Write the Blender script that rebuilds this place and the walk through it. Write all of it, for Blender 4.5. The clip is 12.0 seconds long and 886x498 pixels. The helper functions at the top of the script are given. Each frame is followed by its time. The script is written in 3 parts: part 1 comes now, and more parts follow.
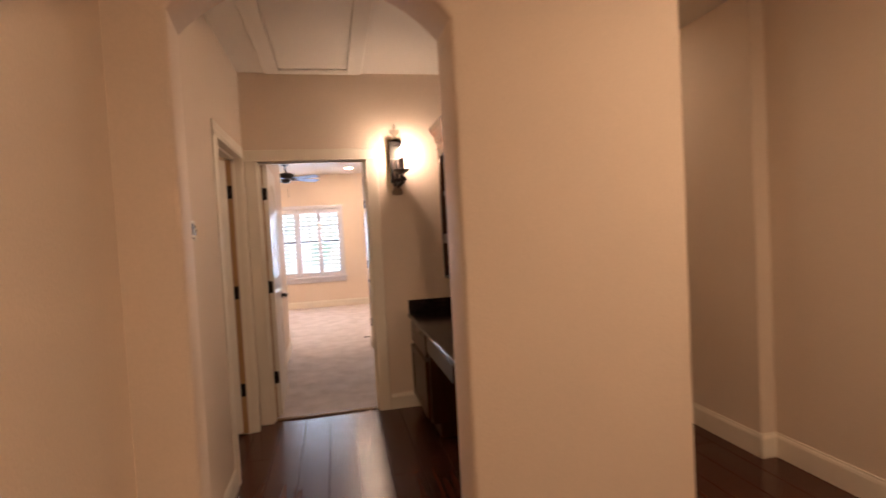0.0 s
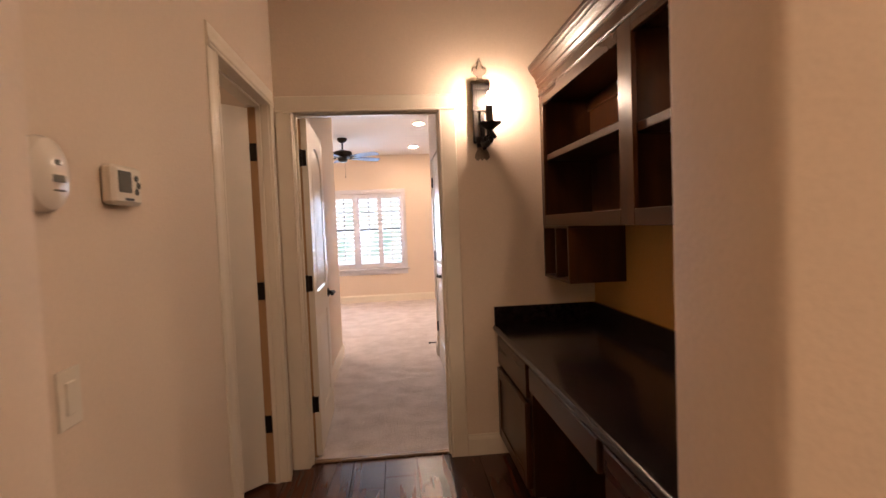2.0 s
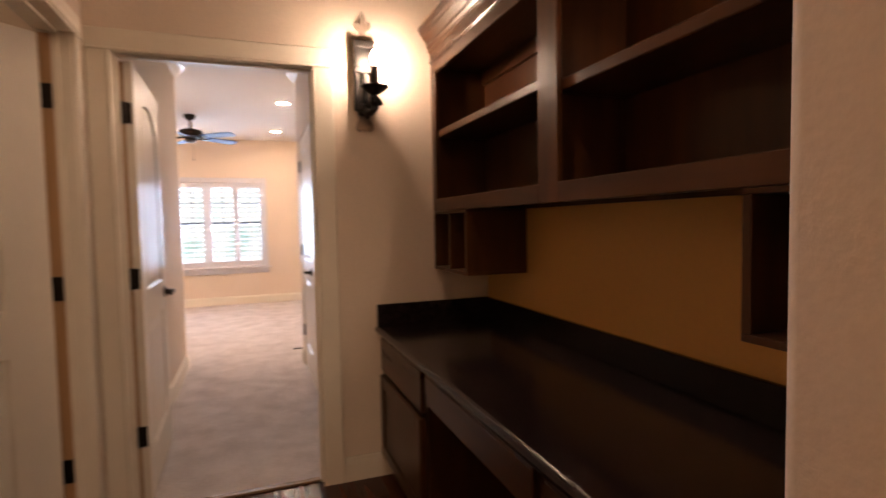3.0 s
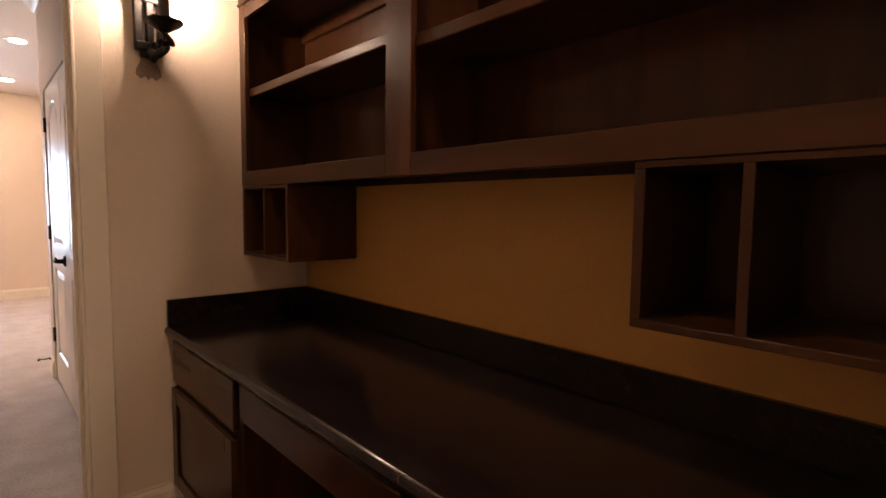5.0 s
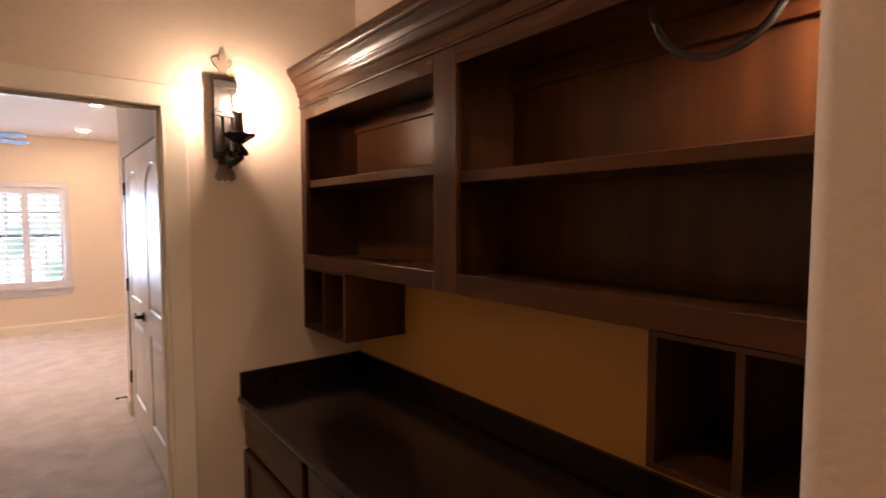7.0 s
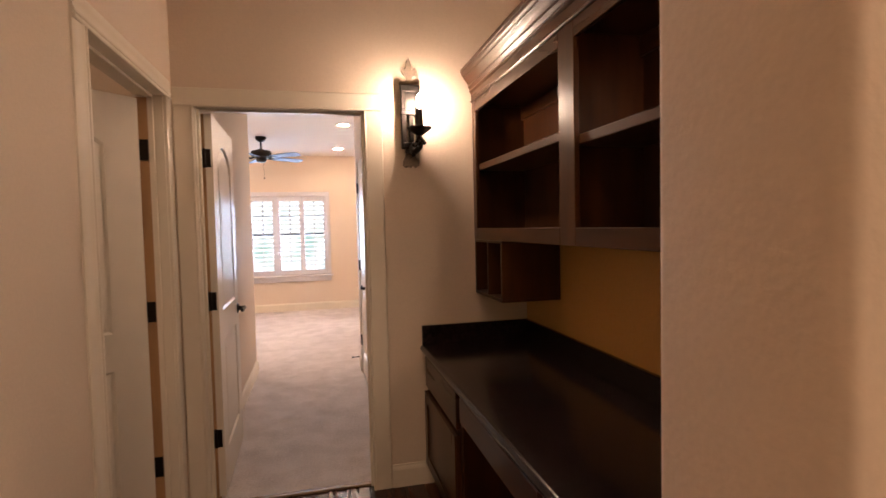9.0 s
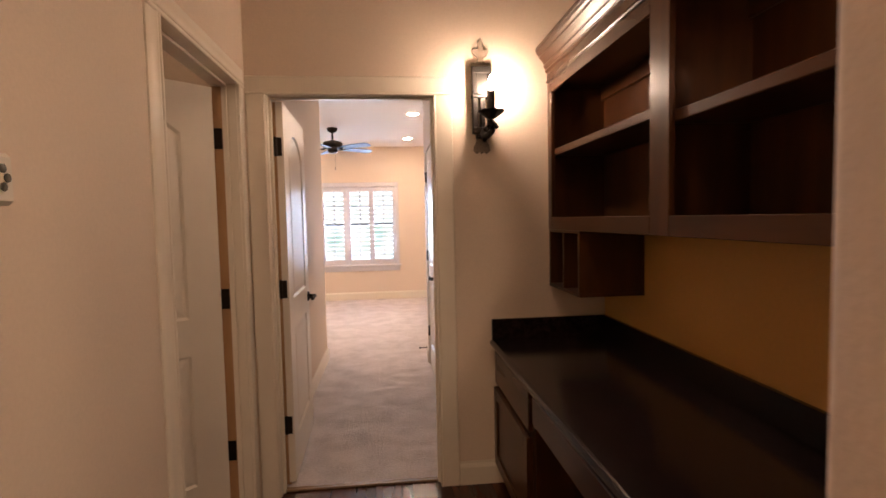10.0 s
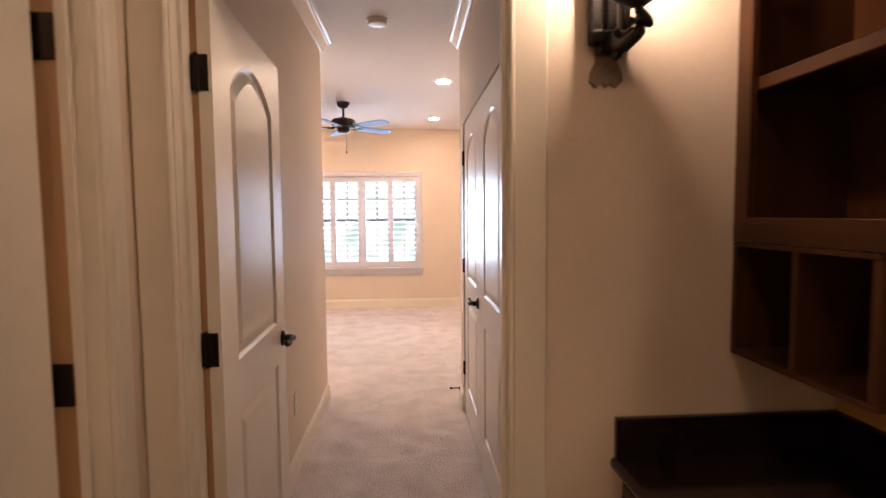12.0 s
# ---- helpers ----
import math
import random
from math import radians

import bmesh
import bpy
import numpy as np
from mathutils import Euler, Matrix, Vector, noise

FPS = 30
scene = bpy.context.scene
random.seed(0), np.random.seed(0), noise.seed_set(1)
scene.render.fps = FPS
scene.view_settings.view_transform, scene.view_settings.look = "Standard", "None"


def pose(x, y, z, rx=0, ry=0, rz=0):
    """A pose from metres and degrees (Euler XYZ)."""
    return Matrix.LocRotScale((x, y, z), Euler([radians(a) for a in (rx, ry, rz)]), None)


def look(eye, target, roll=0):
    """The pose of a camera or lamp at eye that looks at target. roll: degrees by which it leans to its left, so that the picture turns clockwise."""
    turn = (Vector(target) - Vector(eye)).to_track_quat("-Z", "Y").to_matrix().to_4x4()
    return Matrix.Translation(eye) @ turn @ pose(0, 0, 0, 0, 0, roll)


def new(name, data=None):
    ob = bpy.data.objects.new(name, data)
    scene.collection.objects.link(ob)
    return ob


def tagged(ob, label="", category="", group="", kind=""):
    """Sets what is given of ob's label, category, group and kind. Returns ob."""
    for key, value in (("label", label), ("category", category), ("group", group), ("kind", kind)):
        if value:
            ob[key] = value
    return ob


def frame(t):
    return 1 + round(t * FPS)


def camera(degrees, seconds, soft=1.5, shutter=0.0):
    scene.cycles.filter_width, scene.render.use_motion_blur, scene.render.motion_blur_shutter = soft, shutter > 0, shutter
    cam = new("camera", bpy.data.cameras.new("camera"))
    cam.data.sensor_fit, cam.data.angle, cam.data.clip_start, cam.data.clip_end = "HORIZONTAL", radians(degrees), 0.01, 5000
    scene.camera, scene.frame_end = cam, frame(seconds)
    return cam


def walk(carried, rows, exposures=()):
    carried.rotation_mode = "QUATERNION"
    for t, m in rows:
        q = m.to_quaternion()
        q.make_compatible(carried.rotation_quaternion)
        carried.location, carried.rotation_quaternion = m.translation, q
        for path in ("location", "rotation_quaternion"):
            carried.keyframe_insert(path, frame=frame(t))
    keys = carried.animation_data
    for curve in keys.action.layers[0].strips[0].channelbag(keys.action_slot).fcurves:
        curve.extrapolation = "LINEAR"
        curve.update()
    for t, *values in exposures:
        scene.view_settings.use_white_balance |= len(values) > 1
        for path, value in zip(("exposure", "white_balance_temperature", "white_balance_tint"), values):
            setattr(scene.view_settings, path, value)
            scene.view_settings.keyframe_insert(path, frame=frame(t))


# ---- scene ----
cam = camera(81.5, 12.0, shutter=0.5)
PATH = [
    (0, (0.041, -0.085, 1.453), (0.456, 1.87, 1.378), -3.1),
    (0.5, (0.06, 0.216, 1.442), (0.244, 2.206, 1.365), -3.0),
    (1, (0.051, 0.51, 1.403), (0.198, 2.503, 1.322), -2.6),
    (1.5, (0.047, 0.82, 1.384), (0.207, 2.812, 1.299), -2.5),
    (2, (0.051, 1.116, 1.386), (0.233, 3.106, 1.292), -2.3),
    (2.5, (0.047, 1.366, 1.349), (0.36, 3.339, 1.25), -1.9),
    (3, (0.043, 1.562, 1.3), (0.731, 3.438, 1.195), -1.1),
    (3.5, (0.012, 1.671, 1.248), (1.029, 3.39, 1.148), 0.2),
    (3.7, (0.025, 1.76, 1.238), (1.139, 3.418, 1.135), 0.2),
    (5.3, (0.051, 1.845, 1.289), (1.417, 3.297, 1.137), 0.3),
    (5.5, (0.013, 1.828, 1.321), (1.391, 3.27, 1.179), 0.0),
    (6, (0.008, 1.799, 1.432), (1.377, 3.252, 1.313), 0.4),
    (6.5, (-0.032, 1.752, 1.539), (1.318, 3.223, 1.418), 0.2),
    (7, (-0.08, 1.718, 1.595), (1.153, 3.288, 1.471), -0.1),
    (7.5, (-0.113, 1.662, 1.586), (0.941, 3.358, 1.471), -0.2),
    (7.7, (-0.121, 1.628, 1.574), (0.839, 3.379, 1.463), -0.3),
    (9.3, (0.109, 1.324, 1.424), (0.496, 3.283, 1.328), -1.3),
    (9.5, (0.079, 1.374, 1.434), (0.422, 3.341, 1.326), -1.2),
    (10, (0.093, 1.464, 1.424), (0.297, 3.45, 1.305), -1.2),
    (10.5, (0.092, 1.709, 1.411), (0.216, 3.702, 1.286), -1.0),
    (11, (0.091, 2.031, 1.419), (0.204, 4.024, 1.285), -0.9),
    (11.5, (0.098, 2.424, 1.437), (0.222, 4.415, 1.3), -0.6),
    (12, (0.075, 2.804, 1.434), (0.202, 4.796, 1.298), -0.5),
]
walk(cam, [(t, look(eye, target, roll)) for t, eye, target, roll in PATH])

# ---- world and light ----
world = bpy.data.worlds.new("sky")
scene.world = world
world.use_nodes = True
sky = world.node_tree.nodes.new("ShaderNodeTexSky")
sky.sky_type, sky.sun_disc = "NISHITA", False
sky.sun_elevation, sky.sun_rotation = radians(50), radians(200)
world.node_tree.links.new(sky.outputs[0], world.node_tree.nodes["Background"].inputs[0])
world.node_tree.nodes["Background"].inputs[1].default_value = 0.15
sun = new("sun", bpy.data.lights.new("sun", "SUN"))
sun.data.energy, sun.data.angle, sun.data.color = 3.0, radians(0.5), (1, 0.95, 0.88)
sun.matrix_world = look((-4, -12, 20), (0, 0, 0))
skylight = new("window_skylight", bpy.data.lights.new("window_skylight", "AREA"))
skylight.data.shape, skylight.data.size, skylight.data.size_y = "RECTANGLE", 1.7, 1.25
skylight.data.energy, skylight.data.color = 140.0, (0.62, 0.77, 1.0)
skylight.matrix_world = look((-0.635, 10.69, 1.31), (-0.635, 5.0, 0.9))

BULB, FILL_HALL, CAN_BED = 880.0, 690.0, 580.0
# strength of the unseen lamps added over the hall and the passage
FILL_NICHE = 150.0
WARM, SOFT, FLAME = (1.0, 0.685, 0.46), (1.0, 0.69, 0.49), (1.0, 0.715, 0.53)


# ---- materials ----
def nodes_of(name):
    m = bpy.data.materials.new(name)
    m.use_nodes = True
    return m, m.node_tree, m.node_tree.nodes["Principled BSDF"]


def paint(name, colour, rough=0.5, vary=0.08, grain=40.0, bump=0.15, depth=0.002, large=1.5, metal=0.0, stretch=(1, 1, 1), spec=0.5, coat=0.0, dark=None, mix_at=(0.35, 0.7), rough_vary=0.1):
    """A surface with variation at two scales, and fine relief."""
    m, tree, bsdf = nodes_of(name)
    n, link = tree.nodes.new, tree.links.new
    coord, mapping = n("ShaderNodeTexCoord"), n("ShaderNodeMapping")
    mapping.inputs["Scale"].default_value = stretch
    link(coord.outputs["Object"], mapping.inputs[0])
    big, fine = n("ShaderNodeTexNoise"), n("ShaderNodeTexNoise")
    big.inputs["Scale"].default_value, big.inputs["Detail"].default_value = large, 4
    fine.inputs["Scale"].default_value, fine.inputs["Detail"].default_value = grain, 5
    for t in (big, fine):
        link(mapping.outputs[0], t.inputs["Vector"])
    ramp = n("ShaderNodeValToRGB")
    low = dark or [c * (1 - 2 * vary) for c in colour]
    ramp.color_ramp.elements[0].color, ramp.color_ramp.elements[1].color = (*low, 1), (*colour, 1)
    ramp.color_ramp.elements[0].position, ramp.color_ramp.elements[1].position = mix_at
    add = n("ShaderNodeMix")
    add.inputs[0].default_value = 0.5
    link(big.outputs["Fac"], add.inputs[2])
    link(fine.outputs["Fac"], add.inputs[3])
    link(add.outputs[0], ramp.inputs[0])
    info = n("ShaderNodeObjectInfo")
    hsv = n("ShaderNodeHueSaturation")
    span = n("ShaderNodeMapRange")
    span.inputs[3].default_value, span.inputs[4].default_value = 1 - vary * 0.6, 1 + vary * 0.6
    link(info.outputs["Random"], span.inputs[0])
    link(span.outputs[0], hsv.inputs["Value"])
    link(ramp.outputs[0], hsv.inputs["Color"])
    link(hsv.outputs[0], bsdf.inputs["Base Color"])
    r = n("ShaderNodeMapRange")
    r.inputs[3].default_value, r.inputs[4].default_value = max(rough - rough_vary, 0.02), min(rough + rough_vary, 1)
    link(big.outputs["Fac"], r.inputs[0])
    link(r.outputs[0], bsdf.inputs["Roughness"])
    bsdf.inputs["Metallic"].default_value = metal
    bsdf.inputs["Specular IOR Level"].default_value = spec
    bsdf.inputs["Coat Weight"].default_value = coat
    bsdf.inputs["Coat Roughness"].default_value = 0.12
    if bump:
        b = n("ShaderNodeBump")
        b.inputs["Strength"].default_value, b.inputs["Distance"].default_value = bump, depth
        link(fine.outputs["Fac"], b.inputs["Height"])
        link(b.outputs[0], bsdf.inputs["Normal"])
    return m


def glow(name, colour, strength):
    m, tree, bsdf = nodes_of(name)
    bsdf.inputs["Base Color"].default_value = (0.8, 0.8, 0.8, 1)
    bsdf.inputs["Emission Color"].default_value = (*colour, 1)
    bsdf.inputs["Emission Strength"].default_value = strength
    return m


M_WALL = paint("cream_wall_paint", (0.755, 0.632, 0.515), 0.68, 0.035, 95, 0.30, 0.003, 1.4, spec=0.3)
# cream wall with the niche's warm, dim light put into its colour
M_WALL_WARM = paint("warm_lit_wall_paint", (0.62, 0.34, 0.09), 0.55, 0.03, 55, 0.35, 0.003, 1.2)
M_CEIL = paint("ceiling_paint", (0.78, 0.73, 0.66), 0.8, 0.02, 70, 0.4, 0.003, 1.0)
M_TRIM = paint("white_trim_enamel", (0.80, 0.725, 0.61), 0.32, 0.03, 12, 0.05, 0.002, 2.0)
M_DOOR = paint("white_door_enamel", (0.81, 0.74, 0.635), 0.36, 0.03, 10, 0.06, 0.002, 2.0)
M_WOOD = paint("dark_stained_wood", (0.097, 0.035, 0.0105), 0.30, 0.12, 14, 0.12, 0.001, 2.0, stretch=(1, 1, 0.12), dark=(0.030, 0.0115, 0.006), coat=0.05, spec=0.26)
M_WOOD_H = paint("dark_stained_wood_lengthwise", (0.097, 0.035, 0.0105), 0.30, 0.12, 14, 0.12, 0.001, 2.0, stretch=(1, 0.12, 1), dark=(0.030, 0.0115, 0.006), coat=0.05, spec=0.26)
M_STONE = paint("black_polished_stone", (0.028, 0.016, 0.017), 0.18, 0.3, 220, 0.0, 0.001, 30, dark=(0.008, 0.006, 0.006), rough_vary=0.05, spec=0.42)
M_PLANK = paint("dark_walnut_plank", (0.085, 0.027, 0.014), 0.25, 0.16, 26, 0.06, 0.001, 2.0, stretch=(1, 0.06, 1), dark=(0.035, 0.011, 0.007), rough_vary=0.04, spec=0.3)
# white enamel with its backlit grey-lavender shade put into the colour
M_SHUTTER = paint("backlit_shutter_enamel", (0.64, 0.62, 0.65), 0.4, 0.03, 12, 0.05, 0.002, 2.0)
M_CARPET = paint("beige_carpet", (0.72, 0.65, 0.62), 0.95, 0.10, 95, 0.7, 0.02, 5.0, dark=(0.55, 0.48, 0.45), spec=0.1, mix_at=(0.38, 0.6))
M_BRONZE = paint("oil_rubbed_bronze", (0.030, 0.022, 0.018), 0.42, 0.2, 60, 0.2, 0.001, 8, metal=0.85)
M_IRON = paint("black_forged_iron", (0.022, 0.018, 0.016), 0.5, 0.25, 90, 0.35, 0.0015, 10, metal=0.6)
M_SAND = paint("weathered_sand_finish", (0.34, 0.27, 0.20), 0.6, 0.18, 80, 0.4, 0.002, 12, dark=(0.2, 0.15, 0.11))
M_PLASTIC = paint("ivory_plastic", (0.72, 0.66, 0.56), 0.4, 0.02, 30, 0.03)
M_SCREEN = paint("grey_display", (0.10, 0.10, 0.085), 0.2, 0.05, 20, 0.0)
# blue base colour stands in for the window reflected in the blades
M_BLADE = paint("sky_tinted_fan_blade", (0.17, 0.26, 0.52), 0.55, 0.1, 30, 0.05, stretch=(0.15, 1, 1), spec=0.25)
M_STRIP = paint("bare_wood_strip", (0.50, 0.29, 0.14), 0.6, 0.15, 30, 0.2, stretch=(1, 1, 0.1))
M_CORD = paint("black_rubber_cord", (0.02, 0.02, 0.02), 0.45, 0.1, 60, 0.1)
M_CANDLE = paint("dark_candle_sleeve", (0.05, 0.04, 0.035), 0.5, 0.2, 50, 0.2)
M_BRASS = paint("worn_brass_strip", (0.27, 0.17, 0.09), 0.5, 0.2, 40, 0.2, stretch=(0.2, 1, 1))
M_GLOW_BULB = glow("lit_bulb", FLAME, BULB)
# the next two are lenses of unseen, added ceiling lamps
M_FILL_HALL = glow("fill_hall_lens", WARM, FILL_HALL)
M_FILL_NICHE = glow("fill_niche_lens", WARM, FILL_NICHE)
M_GLOW_BED = glow("lit_bedroom_lens", SOFT, CAN_BED)
# lens of an unseen lamp added inside the bookcase
M_FILL_PUCK = glow("fill_puck_lens", FLAME, 1500.0)
# lens of the unseen lamp added in the side room
M_FILL_SIDE = glow("fill_side_room_lens", WARM, 220.0)
M_GLOSS = paint("glossy_white_plastic", (0.74, 0.68, 0.60), 0.15, 0.02, 30, 0.0, rough_vary=0.03)
# self-glowing pale green to white, with the outdoor glare put into it
M_DISTANCE, _t, _b = nodes_of("glowing_distance")
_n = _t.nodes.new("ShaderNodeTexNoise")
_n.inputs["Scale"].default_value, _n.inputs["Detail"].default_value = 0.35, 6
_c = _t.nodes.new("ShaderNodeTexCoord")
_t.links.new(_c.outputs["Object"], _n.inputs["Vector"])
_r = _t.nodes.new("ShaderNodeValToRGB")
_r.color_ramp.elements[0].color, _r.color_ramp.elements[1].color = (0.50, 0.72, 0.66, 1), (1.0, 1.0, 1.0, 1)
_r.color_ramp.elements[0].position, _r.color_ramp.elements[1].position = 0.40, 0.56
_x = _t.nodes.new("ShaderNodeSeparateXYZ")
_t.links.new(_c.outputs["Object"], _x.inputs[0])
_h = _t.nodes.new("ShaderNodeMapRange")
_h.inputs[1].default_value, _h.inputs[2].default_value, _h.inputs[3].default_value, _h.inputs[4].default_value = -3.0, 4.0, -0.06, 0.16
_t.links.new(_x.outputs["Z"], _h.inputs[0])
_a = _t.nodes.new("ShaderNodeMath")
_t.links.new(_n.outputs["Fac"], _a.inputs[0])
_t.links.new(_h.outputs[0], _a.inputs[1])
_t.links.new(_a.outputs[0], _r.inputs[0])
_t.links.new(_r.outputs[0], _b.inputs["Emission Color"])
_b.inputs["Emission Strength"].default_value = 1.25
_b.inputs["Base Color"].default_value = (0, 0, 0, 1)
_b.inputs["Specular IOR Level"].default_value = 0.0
M_LAWN = paint("lawn", (0.09, 0.13, 0.04), 0.9, 0.25, 30, 0.5, 0.02, 0.6)
M_GLASS, _t, _b = nodes_of("window_glass")
_b.inputs["Transmission Weight"].default_value, _b.inputs["Roughness"].default_value, _b.inputs["IOR"].default_value = 1.0, 0.0, 1.45
M_SASH = paint("dark_window_sash", (0.05, 0.045, 0.04), 0.4, 0.1, 20, 0.05)


# ---- mesh helpers ----
def box(bm, x0, x1, y0, y1, z0, z1, bevel=0.0, segments=1):
    vs = [bm.verts.new((x, y, z)) for x in (x0, x1) for y in (y0, y1) for z in (z0, z1)]
    fs = [bm.faces.new([vs[i] for i in q]) for q in ((0, 1, 3, 2), (4, 6, 7, 5), (0, 4, 5, 1), (2, 3, 7, 6), (0, 2, 6, 4), (1, 5, 7, 3))]
    if bevel:
        edges = list({e for f in fs for e in f.edges})
        bmesh.ops.bevel(bm, geom=edges, offset=bevel, segments=segments, affect="EDGES", profile=0.5)


def boxes(*sizes, bevel=0.0):
    bm = bmesh.new()
    for s in sizes:
        box(bm, *s, bevel=bevel)
    return bm


def rod(bm, points, radii, sides=10):
    """A round rod swept along points, with a radius at each."""
    pts = [Vector(p) for p in points]
    radii = radii if isinstance(radii, (list, tuple)) else [radii] * len(pts)
    rings, up = [], Vector((0, 0, 1))
    for i, p in enumerate(pts):
        d = (pts[min(i + 1, len(pts) - 1)] - pts[max(i - 1, 0)]).normalized()
        side = d.cross(up if abs(d.z) < 0.95 else Vector((1, 0, 0))).normalized()
        over = side.cross(d)
        rings.append([bm.verts.new(p + radii[i] * (math.cos(2 * math.pi * k / sides) * side + math.sin(2 * math.pi * k / sides) * over)) for k in range(sides)])
    for a, b in zip(rings, rings[1:]):
        for k in range(sides):
            bm.faces.new((a[k], a[(k + 1) % sides], b[(k + 1) % sides], b[k]))
    bm.faces.new(rings[0][::-1])
    bm.faces.new(rings[-1])


def lathe(bm, profile, centre=(0, 0, 0), sides=24, turn=None):
    """profile: (radius, height) rows, turned about z."""
    turn = turn or Matrix()
    rings = []
    for r, h in profile:
        rings.append([bm.verts.new(Vector(centre) + (turn @ Vector((max(r, 1e-4) * math.cos(2 * math.pi * k / sides), max(r, 1e-4) * math.sin(2 * math.pi * k / sides), h)))) for k in range(sides)])
    for a, b in zip(rings, rings[1:]):
        for k in range(sides):
            bm.faces.new((a[k], a[(k + 1) % sides], b[(k + 1) % sides], b[k]))
    bm.faces.new(rings[0][::-1])
    bm.faces.new(rings[-1])


def prism(bm, outline, a, b, axis):
    """A closed outline of (u, v) drawn out from a to b along an axis: x takes (y, z), y takes (x, z), z takes (x, y)."""
    put = {"x": lambda u, v, w: (w, u, v), "y": lambda u, v, w: (u, w, v), "z": lambda u, v, w: (u, v, w)}[axis]
    near = [bm.verts.new(put(u, v, a)) for u, v in outline]
    far = [bm.verts.new(put(u, v, b)) for u, v in outline]
    n = len(outline)
    bm.faces.new(near)
    bm.faces.new(far[::-1])
    for i in range(n):
        bm.faces.new((near[i], far[i], far[(i + 1) % n], near[(i + 1) % n]))


def finish(bm, name, material, smooth=True):
    bmesh.ops.recalc_face_normals(bm, faces=bm.faces)
    mesh = bpy.data.meshes.new(name)
    bm.to_mesh(mesh)
    bm.free()
    mesh.materials.append(material)
    if smooth:
        mesh.polygons.foreach_set("use_smooth", [True] * len(mesh.polygons))
        mesh.set_sharp_from_angle(angle=radians(35))
    return mesh


def part(name, bm, material, parent, label="", smooth=True):
    ob = new(name, finish(bm, name, material, smooth))
    ob.parent = parent
    return tagged(ob, label)


def thing(name, at, label, category, group="", kind="", turn=0.0):
    ob = new(name)
    ob.empty_display_size = 0.1
    ob.matrix_world = pose(*at, 0, 0, turn)
    return tagged(ob, label, category, group, kind)


def structure(name, bm, material, label, category, smooth=False):
    return tagged(new(name, finish(bm, name, material, smooth)), label, category, kind="structure")


# ---- the plan ----
LEFT, END, BACK, TOP = -0.60, 4.12, 1.24, 2.737      # hall's left wall, end wall, niche's back wall, ceiling
ARCH_N, ARCH_F = 1.65, 1.885                         # arch wall's two faces
PASS_L, PASS_R = 1.375, 2.45                          # passage beside the niche
BED_L, BED_R, COR_E, FAR, BTOP = -0.57, 0.45, 6.72, 10.63, 2.70
WIN = (-1.49, 0.198, 0.635, 2.005)                     # window opening: x, x, z, z

bm = boxes((LEFT - 0.12, LEFT, -2.6, 3.135, 0, TOP), (LEFT - 0.12, LEFT, 3.99, END, 0, TOP), (LEFT - 0.12, LEFT, 3.135, 3.99, 2.085, TOP))
structure("wall_left", bm, M_WALL, "cream orange-peel plaster wall along the hall", "wall")
bm = boxes((LEFT - 0.12, -0.517, END, END + 0.115, 0, TOP), (0.35, PASS_L, END, END + 0.115, 0, TOP), (-0.517, 0.35, END, END + 0.115, 2.07, TOP))
structure("wall_end", bm, M_WALL, "cream plaster wall at the hall's end with a bedroom doorway", "wall")
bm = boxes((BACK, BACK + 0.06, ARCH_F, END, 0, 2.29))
structure("wall_niche_back", bm, M_WALL_WARM, "plaster wall behind the built-in desk, its warm light put into an ochre colour", "wall")

structure("wall_passage_inner", boxes((BACK + 0.061, PASS_L, ARCH_F, END, 0, 2.29), (BACK, PASS_L, ARCH_F, END, 2.29, TOP)), M_WALL, "cream plaster wall along the side passage", "wall")

# arch wall: one outline with the arched opening
cx, half, spring, rise = 0.032, 0.445, 2.175, 0.205
radius = (half * half + rise * rise) / (2 * rise)
arc = math.asin(half / radius)
arch = [(cx - radius * math.sin(a), spring + rise - radius + radius * math.cos(a)) for a in [arc - 2 * arc * i / 20 for i in range(21)]]
bm = bmesh.new()
prism(bm, [(LEFT, 0), (cx - half, 0)] + arch + [(cx + half, 0), (PASS_L, 0), (PASS_L, TOP), (LEFT, TOP)], ARCH_N, ARCH_F, "y")
for v in bm.verts:   # the archway's left side is splayed towards the hall
    if LEFT + 0.05 < v.co.x < cx:
        v.co.x -= (0.030 if v.co.y > 1.7 else 0.003) * (cx - v.co.x) / half
bmesh.ops.recalc_face_normals(bm, faces=bm.faces)
soft = [e for e in bm.edges if all(cx - half - 0.06 < v.co.x < cx + half + 0.01 for v in e.verts) and all(v.co.z > 0.01 for v in e.verts) and abs(e.verts[0].co.y - e.verts[1].co.y) < 0.01]
soft += [e for e in bm.edges if abs(e.verts[0].co.z - e.verts[1].co.z) > 1 and abs(e.verts[0].co.x - e.verts[1].co.x) < 0.001 and e.verts[0].co.x > LEFT + 0.02]
bmesh.ops.bevel(bm, geom=list(set(soft)), offset=0.018, segments=4, affect="EDGES", profile=0.5)
structure("wall_arch", bm, M_WALL, "cream plaster wall with a low segmental archway and rounded corners", "wall", True)

# the first room and the passage beside the niche
structure("wall_passage", boxes((PASS_R, PASS_R + 0.22, 2.47, 5.2, 0, TOP), (PASS_R + 0.10, PASS_R + 0.22, -2.6, 2.47, 0, TOP)), M_WALL, "cream plaster wall with a shallow pilaster step", "wall")
# the next two walls are out of view, added to shut out sky light
structure("wall_passage_end", boxes((PASS_L, PASS_R + 0.22, 5.2, 5.32, 0, TOP), (PASS_L - 0.12, PASS_L, END + 0.115, 5.32, 0, TOP)), M_WALL, "unseen cream plaster wall added to close the side passage against sky light", "wall")
